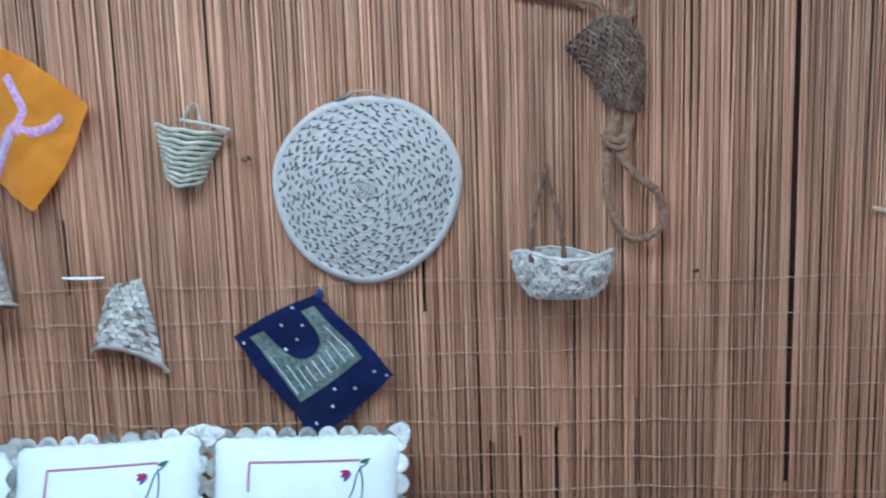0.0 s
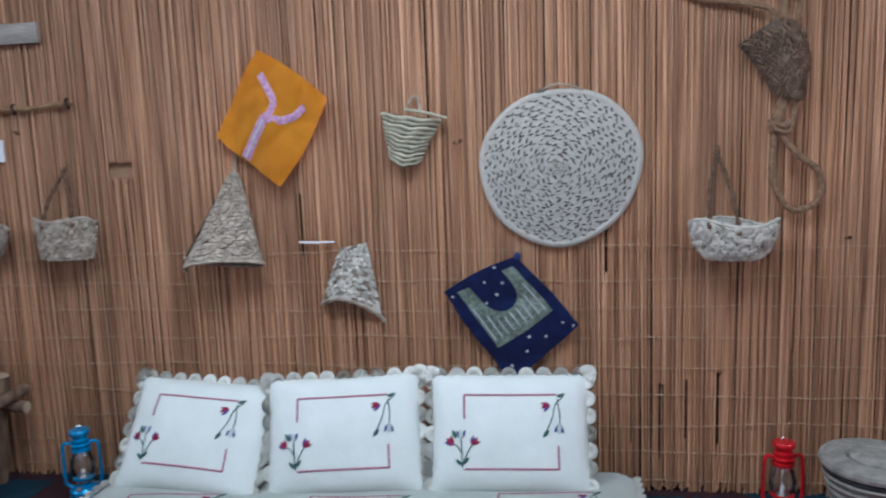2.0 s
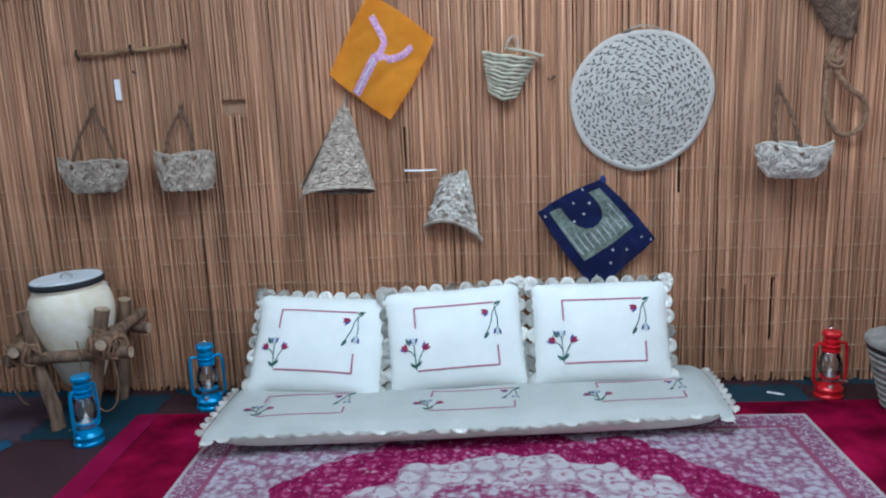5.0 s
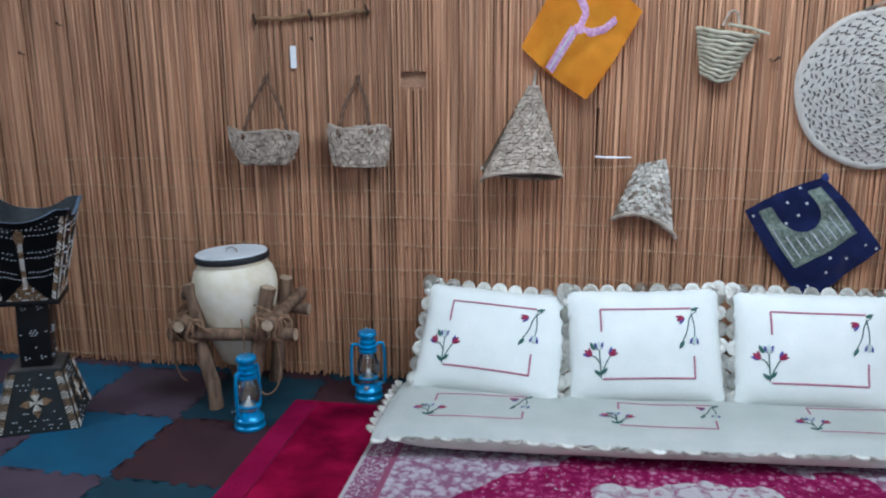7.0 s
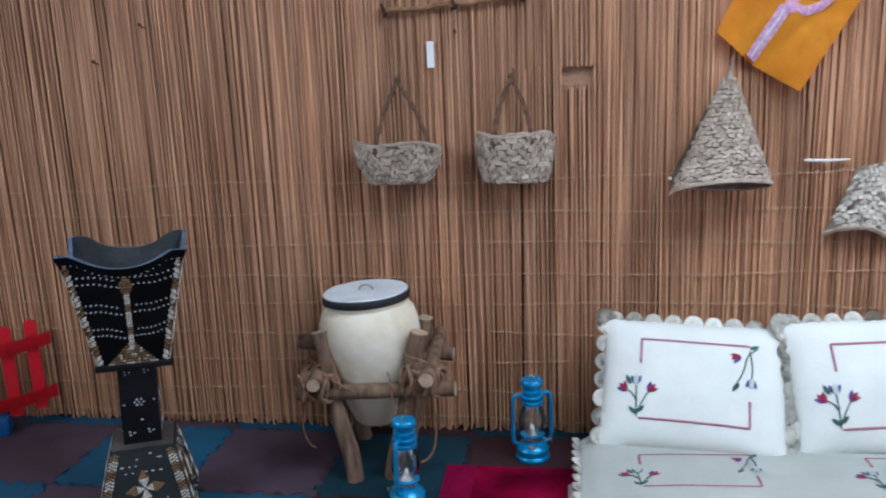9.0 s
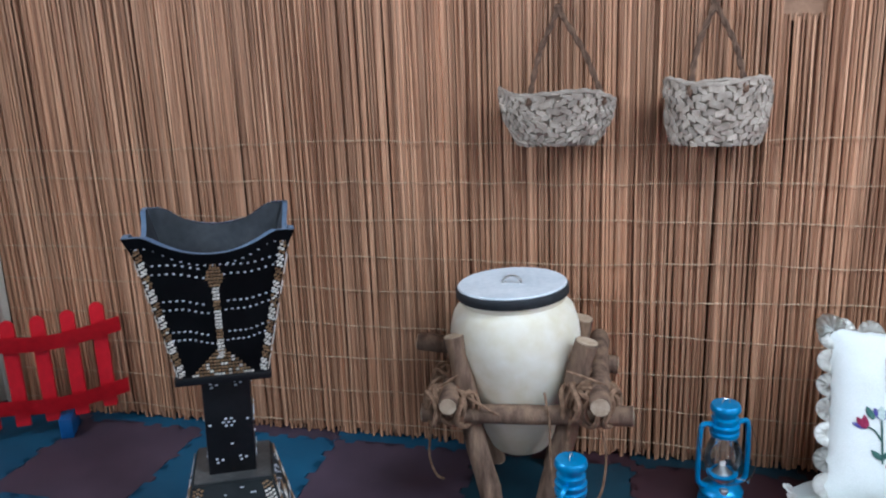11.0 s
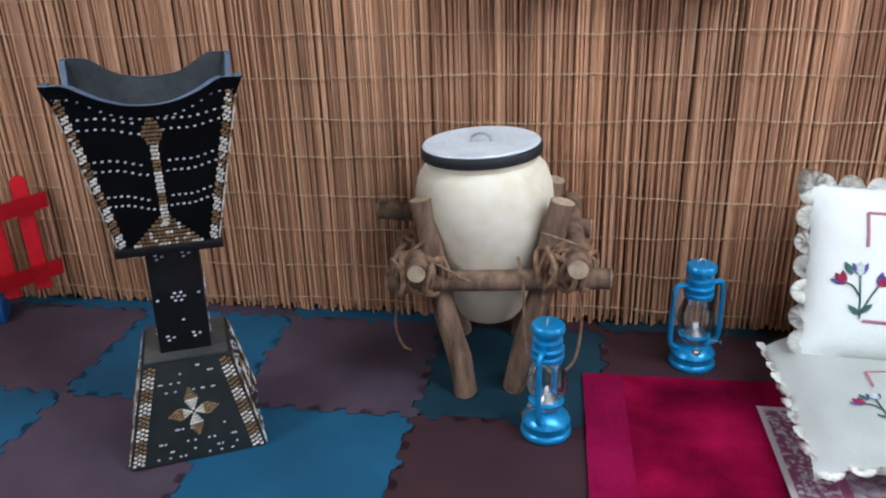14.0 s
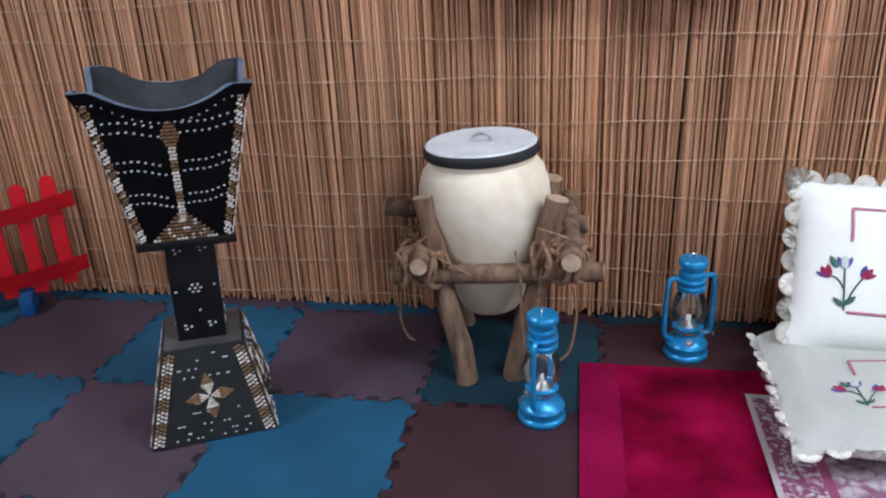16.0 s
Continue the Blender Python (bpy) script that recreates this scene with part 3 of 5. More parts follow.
# half basket shaped like a fan
fan = hang("palm_pouch", "pale green palm-leaf pouch with a projecting stick", "pouch", -0.975, 1.53, group="palm baskets on the screen")


def fan_at(u, v):
    lx, rx = -0.135 + 0.026 * v, 0.100 - 0.095 * v ** 0.9
    lz, rz = 0.022 - 0.178 * v, -0.014 - 0.164 * v
    return Vector((lx + (rx - lx) * u, -0.012 - 0.075 * (1 - (2 * u - 1) ** 2) * (1 - 0.35 * v), lz + (rz - lz) * u - 0.022 * math.sin(math.pi * u) * (0.2 + v)))


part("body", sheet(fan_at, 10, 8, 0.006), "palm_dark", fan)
for _k in range(11):
    _v = (_k + 0.5) / 11
    part("rib", tube([fan_at(q / 12, _v) + Vector((0, -0.004, 0.003 * math.sin(q * 1.3 + _k))) for q in range(13)], [0.0090 - 0.0018 * abs(math.sin(q * 0.8 + _k)) for q in range(13)], 6), "palm_green", fan)
part("stick", tube([(-0.03, -0.075, 0.025), (0.05, -0.070, 0.010), (0.125, -0.05, -0.012)], 0.006, 6), "palm_green", fan)
part("tie", tube(smooth_path([(-0.04, -0.03, 0.02), (-0.028, -0.02, 0.05), (-0.010, -0.02, 0.075), (0.010, -0.02, 0.07), (0.02, -0.035, 0.02)]), 0.005, 6), "palm_grey", fan)

# cone food cover
cone = hang("palm_cone", "tall grey plaited palm cone with a tilted open mouth", "basket", -1.735, 1.33, group="palm baskets on the screen")


def cone_at(u, v):
    a = math.pi * (1 + u)
    r = 0.014 + 0.150 * v ** 0.95
    ax = Vector((-0.035 * v, -0.016 - 0.085 * v, -0.385 * v))
    return ax + Vector((r * math.cos(a), 0.62 * r * math.sin(a), 0.040 * v ** 5 * math.sin(math.pi * u) + 0.028 * v * u))


part("shell", sheet(lambda u, v: cone_at(2 * u, v), 28, 12, 0.005), "palm_grey", cone)
tagged(part("plait", plaited(cone_at, 13, 26, 0.006, 0.98, 21, 0.4, 0.01), "palm_grey", cone, smooth=False), kind="stuff")
part("mouth_braid", tube([cone_at(2 * k / 32, 1.0) for k in range(33)], 0.007, 6), "palm_grey", cone)
part("tip", tube([(0, -0.016, -0.01), (0.004, -0.014, 0.02), (0.012, -0.010, 0.075)], [0.012, 0.006, 0.0015], 6), "palm_grey", cone)

# flattened torn pouch
pouch = hang("torn_pouch", "crumpled speckled palm-leaf pouch with a curled lower edge", "pouch", -1.27, 0.895, group="palm baskets on the screen")


def pouch_at(u, v):
    w = 0.105 + 0.115 * v ** 0.8
    x = (u - 0.5) * w + 0.02 * (1 - v) - 0.02 * v
    return Vector((x + 0.03 * v * u * u, -0.018 - 0.055 * math.sin(math.pi * u) * (0.45 + 0.55 * v) - 0.02 * math.sin(7 * u + 5 * v) * 0.4, 0.125 - 0.235 * v + 0.045 * math.sin(math.pi * u) * v - 0.055 * u ** 2 * v + 0.02 * u * (1 - v)))


part("body", sheet(pouch_at, 14, 12, 0.006), "palm_grey", pouch)
tagged(part("plait", plaited(pouch_at, 9, 14, 0.004, 0.94, 31, 0.35, 0.12), "palm_mid", pouch, smooth=False), kind="stuff")
part("hem", tube([pouch_at(k / 12, 1.0) for k in range(13)] + [pouch_at(1, 1) + Vector((0.012, 0, -0.02))], 0.009, 6), "palm_grey", pouch)

# brown fibre bag with rope loop
bag = hang("fibre_bag", "brown woven palm-fibre bag hanging by thick ropes", "bag", 0.345, 1.66)


def bag_at(u, v):
    left = Vector((-0.132, 0.075)).lerp(Vector((-0.012, -0.095)), v) + Vector((0.012 * math.sin(math.pi * v), 0))
    right = Vector((0.062, 0.150)).lerp(Vector((0.098, -0.128)), v) + Vector((0.036 * math.sin(math.pi * v ** 0.7), 0))
    p = left.lerp(right, u) + Vector((0, 0.030 * math.sin(math.pi * u) * (1 - v) ** 2 - 0.012 * math.sin(math.pi * u) * v))
    return Vector((p.x, -0.035 - 0.105 * (1 - (2 * u - 1) ** 2) * (1 - 0.45 * v), p.y))


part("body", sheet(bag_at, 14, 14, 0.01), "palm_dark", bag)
tagged(part("weave", plaited(bag_at, 12, 20, 0.006, 0.95, 41, 1.3), "palm_brown", bag, smooth=False), kind="stuff")
for _pts, _rr in (
    ([(0.03, -0.06, -0.10), (0.013, -0.05, -0.15), (-0.01, -0.05, -0.216), (0.0, -0.04, -0.26), (-0.002, -0.04, -0.39), (0.036, -0.04, -0.49), (0.087, -0.04, -0.525), (0.15, -0.04, -0.50), (0.173, -0.04, -0.445), (0.15, -0.045, -0.376), (0.093, -0.05, -0.33), (0.036, -0.05, -0.26), (0.013, -0.055, -0.19), (0.04, -0.055, -0.12)], 0.0125),
    ([(0.07, -0.06, -0.12), (0.062, -0.06, -0.18), (0.045, -0.065, -0.235), (0.0, -0.065, -0.225), (-0.02, -0.06, -0.19)], 0.010),
    ([(-0.015, -0.05, -0.20), (0.02, -0.075, -0.215), (0.05, -0.06, -0.20)], 0.011),
    ([(-0.02, -0.06, 0.10), (-0.02, -0.05, 0.19), (-0.12, -0.03, 0.225), (-0.26, -0.02, 0.25), (-0.36, -0.012, 0.30)], 0.011),
    ([(0.03, -0.06, 0.12), (0.02, -0.05, 0.20), (0.05, -0.03, 0.27), (0.03, -0.02, 0.40)], 0.012),
    ([(0.05, -0.06, 0.12), (0.075, -0.05, 0.21), (0.03, -0.05, 0.25), (-0.05, -0.03, 0.30)], 0.012),
):
    _path = smooth_path(_pts)
    part("rope", tube(_path, [_rr * (1 + 0.10 * math.sin(2.2 * k)) for k in range(len(_path))], 8), "rope", bag)


def cloth(name, label, corners, mat, seed, thick=0.004):
    """A square of cloth pinned on one corner; corners in x and z of the screen, from the pinned one round."""
    cx = sum(c[0] for c in corners) / 4
    cz = sum(c[1] for c in corners) / 4
    t = hang(name, label, "cloth", cx, cz)
    a, b2, c, d = [Vector((q[0] - cx, 0, q[1] - cz)) for q in corners]

    def at(u, v, lift=0.0):
        p = a * (1 - u) * (1 - v) + b2 * u * (1 - v) + c * u * v + d * (1 - u) * v
        fold = 0.022 * math.sin(5.5 * (u - v) + seed) * (0.3 + u * v) + 0.012 * abs(math.sin(5 * u + 2 * v + seed)) + 0.013 * abs(noise.noise((3 * u + v, 3 * v - u, seed))) + 0.007 * noise.noise((8 * u, 8 * v, seed))
        p += (a + b2 - c - d) * 0.03 * math.sin(math.pi * u) * (0.5 - v) + (a + d - b2 - c) * 0.03 * math.sin(math.pi * v) * (0.5 - u)
        p.y = -0.030 - fold - lift
        return p

    part("fabric", sheet(at, 34, 34, thick), mat, t)
    return t, at


def patch(at, quad, n=8, lift=0.003):
    """A patch sewn on a cloth: quad in the cloth's u, v."""
    (a, b2, c, d) = [Vector((q[0], q[1])) for q in quad]

    def f(s, r):
        q = a * (1 - s) * (1 - r) + b2 * s * (1 - r) + c * s * r + d * (1 - s) * r
        return at(q.x, q.y, lift)

    return sheet(f, n, n, 0.002)


def ribbon(at, uv, width, lift=0.003):
    """A sewn band along uv points of a cloth."""
    pts = [Vector((p[0], p[1])) for p in uv]
    bm = bmesh.new()
    rows = []
    for i, p in enumerate(pts):
        d = (pts[min(i + 1, len(pts) - 1)] - pts[max(i - 1, 0)]).normalized()
        s = Vector((-d.y, d.x)) * width / 2
        rows.append([bm.verts.new(at(*(p + s * k), lift + (0.0025 if k == 0 else 0))) for k in (-1, 0, 1)])
    for r0, r1 in zip(rows, rows[1:]):
        for k in range(2):
            bm.faces.new((r0[k], r1[k], r1[k + 1], r0[k + 1]))
    bmesh.ops.recalc_face_normals(bm, faces=bm.faces)
    return bm


def line(p, q, n=8):
    return [(p[0] + (q[0] - p[0]) * k / n, p[1] + (q[1] - p[1]) * k / n) for k in range(n + 1)]


_t = hang("paper_strip", "short white strip stuck on the reeds behind the jar", "strip", -2.982, 0.555, roll=5)
part("strip", box(-0.05, 0.05, -0.012, -0.006, -0.010, 0.010), "paper", _t, smooth=False)
# orange cloth: top, right, bottom, left corner
oc, oat = cloth("orange_cloth", "bright orange cotton square with lilac embroidered neckline", [(-1.587, 1.809), (-1.317, 1.61), (-1.521, 1.275), (-1.785, 1.48)], "orange", 1.7)
part("embroidered_band", ribbon(oat, line((0.43, 0.98), (0.44, 0.52), 10), 0.11), "lilac", oc, "lilac and silver sewn band")
part("embroidered_band", ribbon(oat, line((0.48, 0.52), (0.46, 0.36), 3) + line((0.42, 0.32), (0.16, 0.20), 8), 0.075), "lilac", oc)
part("embroidered_band", ribbon(oat, [(0.42, 0.52), (0.50, 0.50), (0.62, 0.46), (0.72, 0.36), (0.78, 0.22)], 0.075), "lilac", oc)
part("silver_line", ribbon(oat, line((0.43, 0.97), (0.44, 0.55), 8), 0.022, 0.007), "silver", oc)

# navy cloth: pinned top, right, bottom, left corner
nc, nat = cloth("navy_cloth", "navy blue cotton square with a silver-green embroidered collar", [(-0.602, 0.977), (-0.360, 0.700), (-0.638, 0.478), (-0.886, 0.840)], "navy", 0.4)


def collar_at(s, r):
    """U-shaped collar: rounded neck opening inside, square outside."""
    inner = Vector((0.09 + 0.36 * math.sin(math.pi * s) ** 0.55, 0.26 + 0.44 * (0.5 - 0.5 * math.cos(math.pi * s))))
    if s < 0.34:
        outer = Vector((0.09, 0.11)).lerp(Vector((0.70, 0.12)), s / 0.34)
    elif s < 0.66:
        outer = Vector((0.70, 0.12)).lerp(Vector((0.70, 0.86)), (s - 0.34) / 0.32)
    else:
        outer = Vector((0.70, 0.86)).lerp(Vector((0.07, 0.86)), (s - 0.66) / 0.34)
    q = inner.lerp(outer, r)
    return nat(q.x, q.y, 0.0035)


part("collar", sheet(collar_at, 50, 6, 0.002), "sequin", nc, "silver-green sequinned collar")
for _k in range(9):
    part("silver_line", ribbon(nat, line((0.48 + 0.02 * abs(_k - 4) / 4 - 0.22 * (abs(_k - 4) / 4) ** 3, 0.17 + 0.082 * _k), (0.64, 0.17 + 0.082 * _k), 4), 0.014, 0.006), "silver", nc)
for _u, _v in ((0.12, 0.52), (0.28, 0.50), (0.20, 0.35), (0.30, 0.66), (0.86, 0.12), (0.86, 0.36), (0.86, 0.62), (0.90, 0.86), (0.08, 0.94), (0.76, 0.5), (0.03, 0.3), (0.96, 0.05)):
    part("sequin", ribbon(nat, line((_u - 0.012, _v), (_u + 0.012, _v), 2), 0.026, 0.004), "silver", nc)
part("pin_knot", lathe([(0, 0.03), (0.012, 0.022), (0.016, 0.008), (0.010, -0.008), (0.0, -0.012)], 10, at=(0.027, -0.03)), "navy", nc).location.z = 0.215
part("cord", tube([(0.027, -0.02, 0.22), (0.027, -0.006, 0.262)], 0.0025, 5), "string", nc)

# twig with strings
tw = hang("twig_rail", "brown twig tied to the screen with hanging threads", "twig", -2.672, 1.62)
_path = [(-0.262 + 0.524 * k / 10, -0.02, -0.014 + 0.03 * k / 10 + 0.004 * math.sin(k * 1.7)) for k in range(11)]
part("stick", tube(_path, [0.0085 + 0.0018 * math.sin(k * 2.3) for k in range(11)], 8), "twig", tw)
for _x, _z in ((-0.25, -0.012), (0.0, 0.0), (0.245, 0.015)):
    part("tie", tube(smooth_path([(_x - 0.01, -0.008, _z + 0.022), (_x, -0.034, _z + 0.01), (_x + 0.008, -0.032, _z - 0.012), (_x - 0.004, -0.008, _z - 0.016)]), 0.006, 6), "iron", tw)
for _x, _z, _d in ((-0.25, -0.012, 0.24), (0.245, 0.015, 0.255), (0.0, 0.0, 0.10)):
    part("thread", tube([(_x, -0.012, _z), (_x + 0.004, -0.01, _z - _d / 2), (_x, -0.008, _z - _d)], 0.0018, 5), "rope", tw)
_t = hang("paper_tag", "narrow white paper tag stuck on the reeds", "tag", -2.762, 1.452)
part("card", box(-0.013, 0.013, -0.008, -0.005, -0.046, 0.046), "paper", _t, smooth=False)
_t = hang("white_peg", "thin white stick pushed sideways into the reeds", "stick", -1.405, 1.042)
part("stick", tube([(-0.073, -0.014, 0.001), (0, -0.02, -0.001), (0.072, -0.014, 0.0)], [0.0045, 0.005, 0.003], 8), "paper", _t)
_t = hang("plank", "short grey weathered board fixed to the screen", "board", -2.89, 1.923, roll=-0.6)
part("board", box(-0.42, 0.363, -0.028, -0.002, -0.041, 0.041, 0.004), "plank", _t)
for _x in (-0.30, 0.15):
    part("screw", tube([(_x, -0.024, 0.002), (_x, -0.031, 0.002)], 0.006, 8), "iron", _t)
_t = hang("twig_stub", "short knotted twig stub caught in the reeds", "twig", 1.188, 1.209)
part("stub", tube([(-0.03, -0.02, 0.006), (0.0, -0.032, -0.004), (0.04, -0.024, 0.004)], [0.006, 0.01, 0.006], 7), "string", _t)

# ---- the seat ----
SEAT_TURN = 3.9


def pillow_depth(u, v):
    return 0.012 + 0.075 * ((1 - abs(u) ** 2.6) * (1 - abs(v) ** 2.6)) ** 0.55


def pillow(m, seed):
    """White pillow, local x across, z up, -y towards the room; origin at the middle of its lower edge."""
    W, H = 0.300, 0.226
    t = thing("pillow", "white cotton pillow with tulip embroidery and scalloped ruffle", "pillow", m, "pillows on the floor seat")

    def front(u, v, lift=0.0):
        uu, vv = 2 * u - 1, 2 * v - 1
        pinch = 1 - 0.028 * (1 - abs(vv) ** 2) + 0.02 * (1 - v) * (1 - abs(vv))
        pin2 = 1 - 0.028 * (1 - abs(uu) ** 2)
        wr = 0.007 * noise.noise((3 * u + seed, 3 * v, seed)) + 0.004 * noise.noise((7 * u + 3 * v, 9 * v, seed))
        return Vector((uu * W * pinch, -pillow_depth(uu, vv) - wr - lift, H + vv * H * pin2))

    bm = sheet(front, 24, 20, 0)
    sheet(lambda u, v: Vector((front(1 - u, v).x, pillow_depth(2 * u - 1, 2 * v - 1) * 0.8, front(1 - u, v).z)), 24, 20, 0, bm)
    bmesh.ops.remove_doubles(bm, verts=bm.verts, dist=0.0005)
    # close the rim
    es = [e for e in bm.edges if e.is_boundary]
    bmesh.ops.bridge_loops(bm, edges=es)
    bmesh.ops.recalc_face_normals(bm, faces=bm.faces)
    part("cover", bm, "linen", t)
    # scallops on the top and the two sides
    rnd = random.Random(seed)
    spots = []
    for k in range(9):
        spots.append((-W + 2 * W * (k + 0.5) / 9, 2 * H, 0))
    for k in range(7):
        spots.append((W, 2 * H * (k + 0.5) / 7, 90))
        spots.append((-W, 2 * H * (k + 0.5) / 7, -90))
    shell = None
    for x, z, ang in spots:
        if shell is None:
            shell = scallop_mesh()
        ob = new("scallop", shell)
        ob.parent = t
        s = 1.0 + 0.12 * rnd.random()
        ob.matrix_basis = pose(x * (1.0 if ang == 0 else 0.975), -0.012, z - (0.009 if ang == 0 else 0), rnd.uniform(-9, 3), ang + rnd.uniform(-5, 5), 0) @ Matrix.Diagonal((s, s, s * 0.95, 1))
    for sx in (-1, 1):
        ob = new("corner_scallop", shell)
        ob.parent = t
        ob.matrix_basis = pose(sx * W * 0.975, -0.018, 2 * H * 0.97, rnd.uniform(-12, 0), sx * 38, rnd.uniform(-20, 20)) @ Matrix.Diagonal((1.25, 1.5, 1.45, 1))
    embroider(t, front)
    return t


SHELL = {}


def scallop_mesh():
    """One scallop of the ruffle: a cupped half-disc with a thick edge and pleats."""
    if "m" not in SHELL:
        bm = bmesh.new()

        def f(u, v):
            a = math.pi * u
            r = 0.003 + 0.0275 * v
            return Vector((-r * math.cos(a) * 1.0, -0.007 * math.sin(math.pi * v * 0.8) - 0.0012 * math.cos(11 * a) * v, r * math.sin(a) * 1.15 - 0.002))

        sheet(f, 26, 5, 0.0028, bm)
        me = bpy.data.meshes.new("scallop")
        bm.to_mesh(me)
        bm.free()
        me.polygons.foreach_set("use_smooth", [True] * len(me.polygons))
        me.materials.append(MAT["cream"])
        SHELL["m"] = me
    return SHELL["m"]


def petal(at, u, v, du, dv, wid, lift=0.0025):
    """A pointed petal from (u, v) along (du, dv)."""
    n = Vector((-dv, du))
    n = n / max(n.length, 1e-6) * wid
    bm = bmesh.new()
    prof = [(0, 0.25), (0.25, 0.95), (0.5, 1.0), (0.75, 0.7), (1.0, 0.05)]
    rows = [[bm.verts.new(at(u + du * s + n.x * w * k, v + dv * s + n.y * w * k, lift + (0.002 if k == 0 else 0))) for k in (-1, 0, 1)] for s, w in prof]
    for r0, r1 in zip(rows, rows[1:]):
        for k in range(2):
            bm.faces.new((r0[k], r1[k], r1[k + 1], r0[k + 1]))
    bmesh.ops.recalc_face_normals(bm, faces=bm.faces)
    return bm


def tulip(t, at, u, v, ang, s, asp, red=True):
    """Tulip head at (u, v) pointing along ang: two outer petals, one inner."""
    for da, m, w in ((-30, "thread_red" if red else "thread_blue", 0.20), (30, "thread_blue", 0.20), (0, "thread_red" if red else "thread_pale", 0.25)):
        a = radians(ang + da)
        part("petal", petal(at, u, v, s * math.cos(a) * asp, s * math.sin(a), s * w * 0.85, 0.0028 if da else 0.0042), m, t)


def stem(t, at, pts, width=0.0075):
    part("stem", ribbon(at, [(p.x, p.y) for p in smooth_path([(a, b2, 0) for a, b2 in pts], 4)], width, 0.0025), "thread_green", t)


def embroider(t, at, asp=0.72, full=True, s=0.078):
    """A broken frame line with a tulip spray at two corners."""
    x0, x1, z0, z1 = 0.21, 0.80, 0.21, 0.82
    for pts in (line((x0, z0), (x1, z0), 14), line((x0, z1), (x1, z1), 14)):
        part("frame_stitch", ribbon(at, pts, 0.017, 0.0022), "thread_rose", t)
    part("frame_stitch", ribbon(at, line((x0, z1), (x0, 0.62), 5), 0.013, 0.0022), "thread_rose", t)
    part("frame_stitch", ribbon(at, line((x1, z0), (x1, 0.40), 5), 0.013, 0.0022), "thread_rose", t)
    # lower spray
    stem(t, at, [(0.20, 0.22), (0.195, 0.34), (0.19, 0.46)])
    stem(t, at, [(0.20, 0.24), (0.23, 0.34), (0.265, 0.42)])
    stem(t, at, [(0.195, 0.34), (0.165, 0.40), (0.125, 0.42)])
    tulip(t, at, 0.19, 0.46, 92, s, asp, False)
    tulip(t, at, 0.258, 0.41, 48, s, asp)
    tulip(t, at, 0.135, 0.405, 130, s, asp)
    for a, u, v in ((140, 0.20, 0.24), (45, 0.20, 0.25), (118, 0.16, 0.46)):
        part("leaf", petal(at, u, v, 0.08 * math.cos(radians(a)) * asp, 0.08 * math.sin(radians(a)), 0.014), "thread_green", t)
    # upper spray
    stem(t, at, [(0.84, 0.80), (0.79, 0.74), (0.765, 0.62), (0.72, 0.50)])
    stem(t, at, [(0.80, 0.78), (0.815, 0.66), (0.81, 0.56)])
    tulip(t, at, 0.75, 0.74, 205, s, asp)
    tulip(t, at, 0.81, 0.57, 265, s, asp, False)
    for a, u, v in ((20, 0.80, 0.80), (235, 0.74, 0.53)):
        part("leaf", petal(at, u, v, 0.08 * math.cos(radians(a)) * asp, 0.08 * math.sin(radians(a)), 0.014), "thread_green", t)


pillow(pose(-1.888, 2.125, 0.112, -33, 2.0, -6), 3)
pillow(pose(-1.248, 2.160, 0.112, -24, -2.0, 5.5), 5)
pillow(pose(-0.625, 2.205, 0.112, -22, 0.5, 4), 8)

# floor mattress, local x along, origin at the middle of its front edge on the floor
MATW, MATD, MATH = 2.07, 0.50, 0.105
seat = thing("floor_mattress", "long white floor cushion with embroidered cover and scalloped hem", "cushion", pose(-1.205, 1.815, 0.020, 0, 0, 4.2))


def cushion_at(u, v):
    a = 2 * math.pi * v
    end = (1 - abs(2 * u - 1) ** 7) ** 0.35
    cy, cz = math.cos(a), math.sin(a)
    ex = 0.5
    y = math.copysign(abs(cy) ** ex, cy) * (MATD / 2 - 0.02) * (0.75 + 0.25 * end)
    z = math.copysign(abs(cz) ** 0.75, cz) * (MATH / 2 - 0.004) * end
    return Vector(((2 * u - 1) * (MATW / 2 - 0.03) + 0.08 * (MATD / 2 + y), MATD / 2 + y, MATH / 2 + z + 0.003 * noise.noise((12 * u, 3 * v, 2))))


_b = sheet(cushion_at, 60, 24, 0)
bmesh.ops.remove_doubles(_b, verts=_b.verts, dist=0.0008)
bmesh.ops.recalc_face_normals(_b, faces=_b.faces)
part("cushion", _b, "beige", seat, "plump beige cushion body")


def cover_at(u, v, lift=0.0):
    uu = 2 * u - 1
    y = -0.012 + v * (MATD + 0.0)
    drop = 0.028 * max(0, 1 - v / 0.10) ** 1.5 + 0.03 * max(0, (abs(uu) - 0.93) / 0.07) ** 1.6
    return Vector((uu * (MATW / 2 + 0.012) + 0.08 * y, y + 0.012 * math.sin(9 * u), MATH + 0.006 + 0.010 * math.sin(math.pi * v) - drop + 0.004 * noise.noise((10 * u, 4 * v, 7)) + lift))


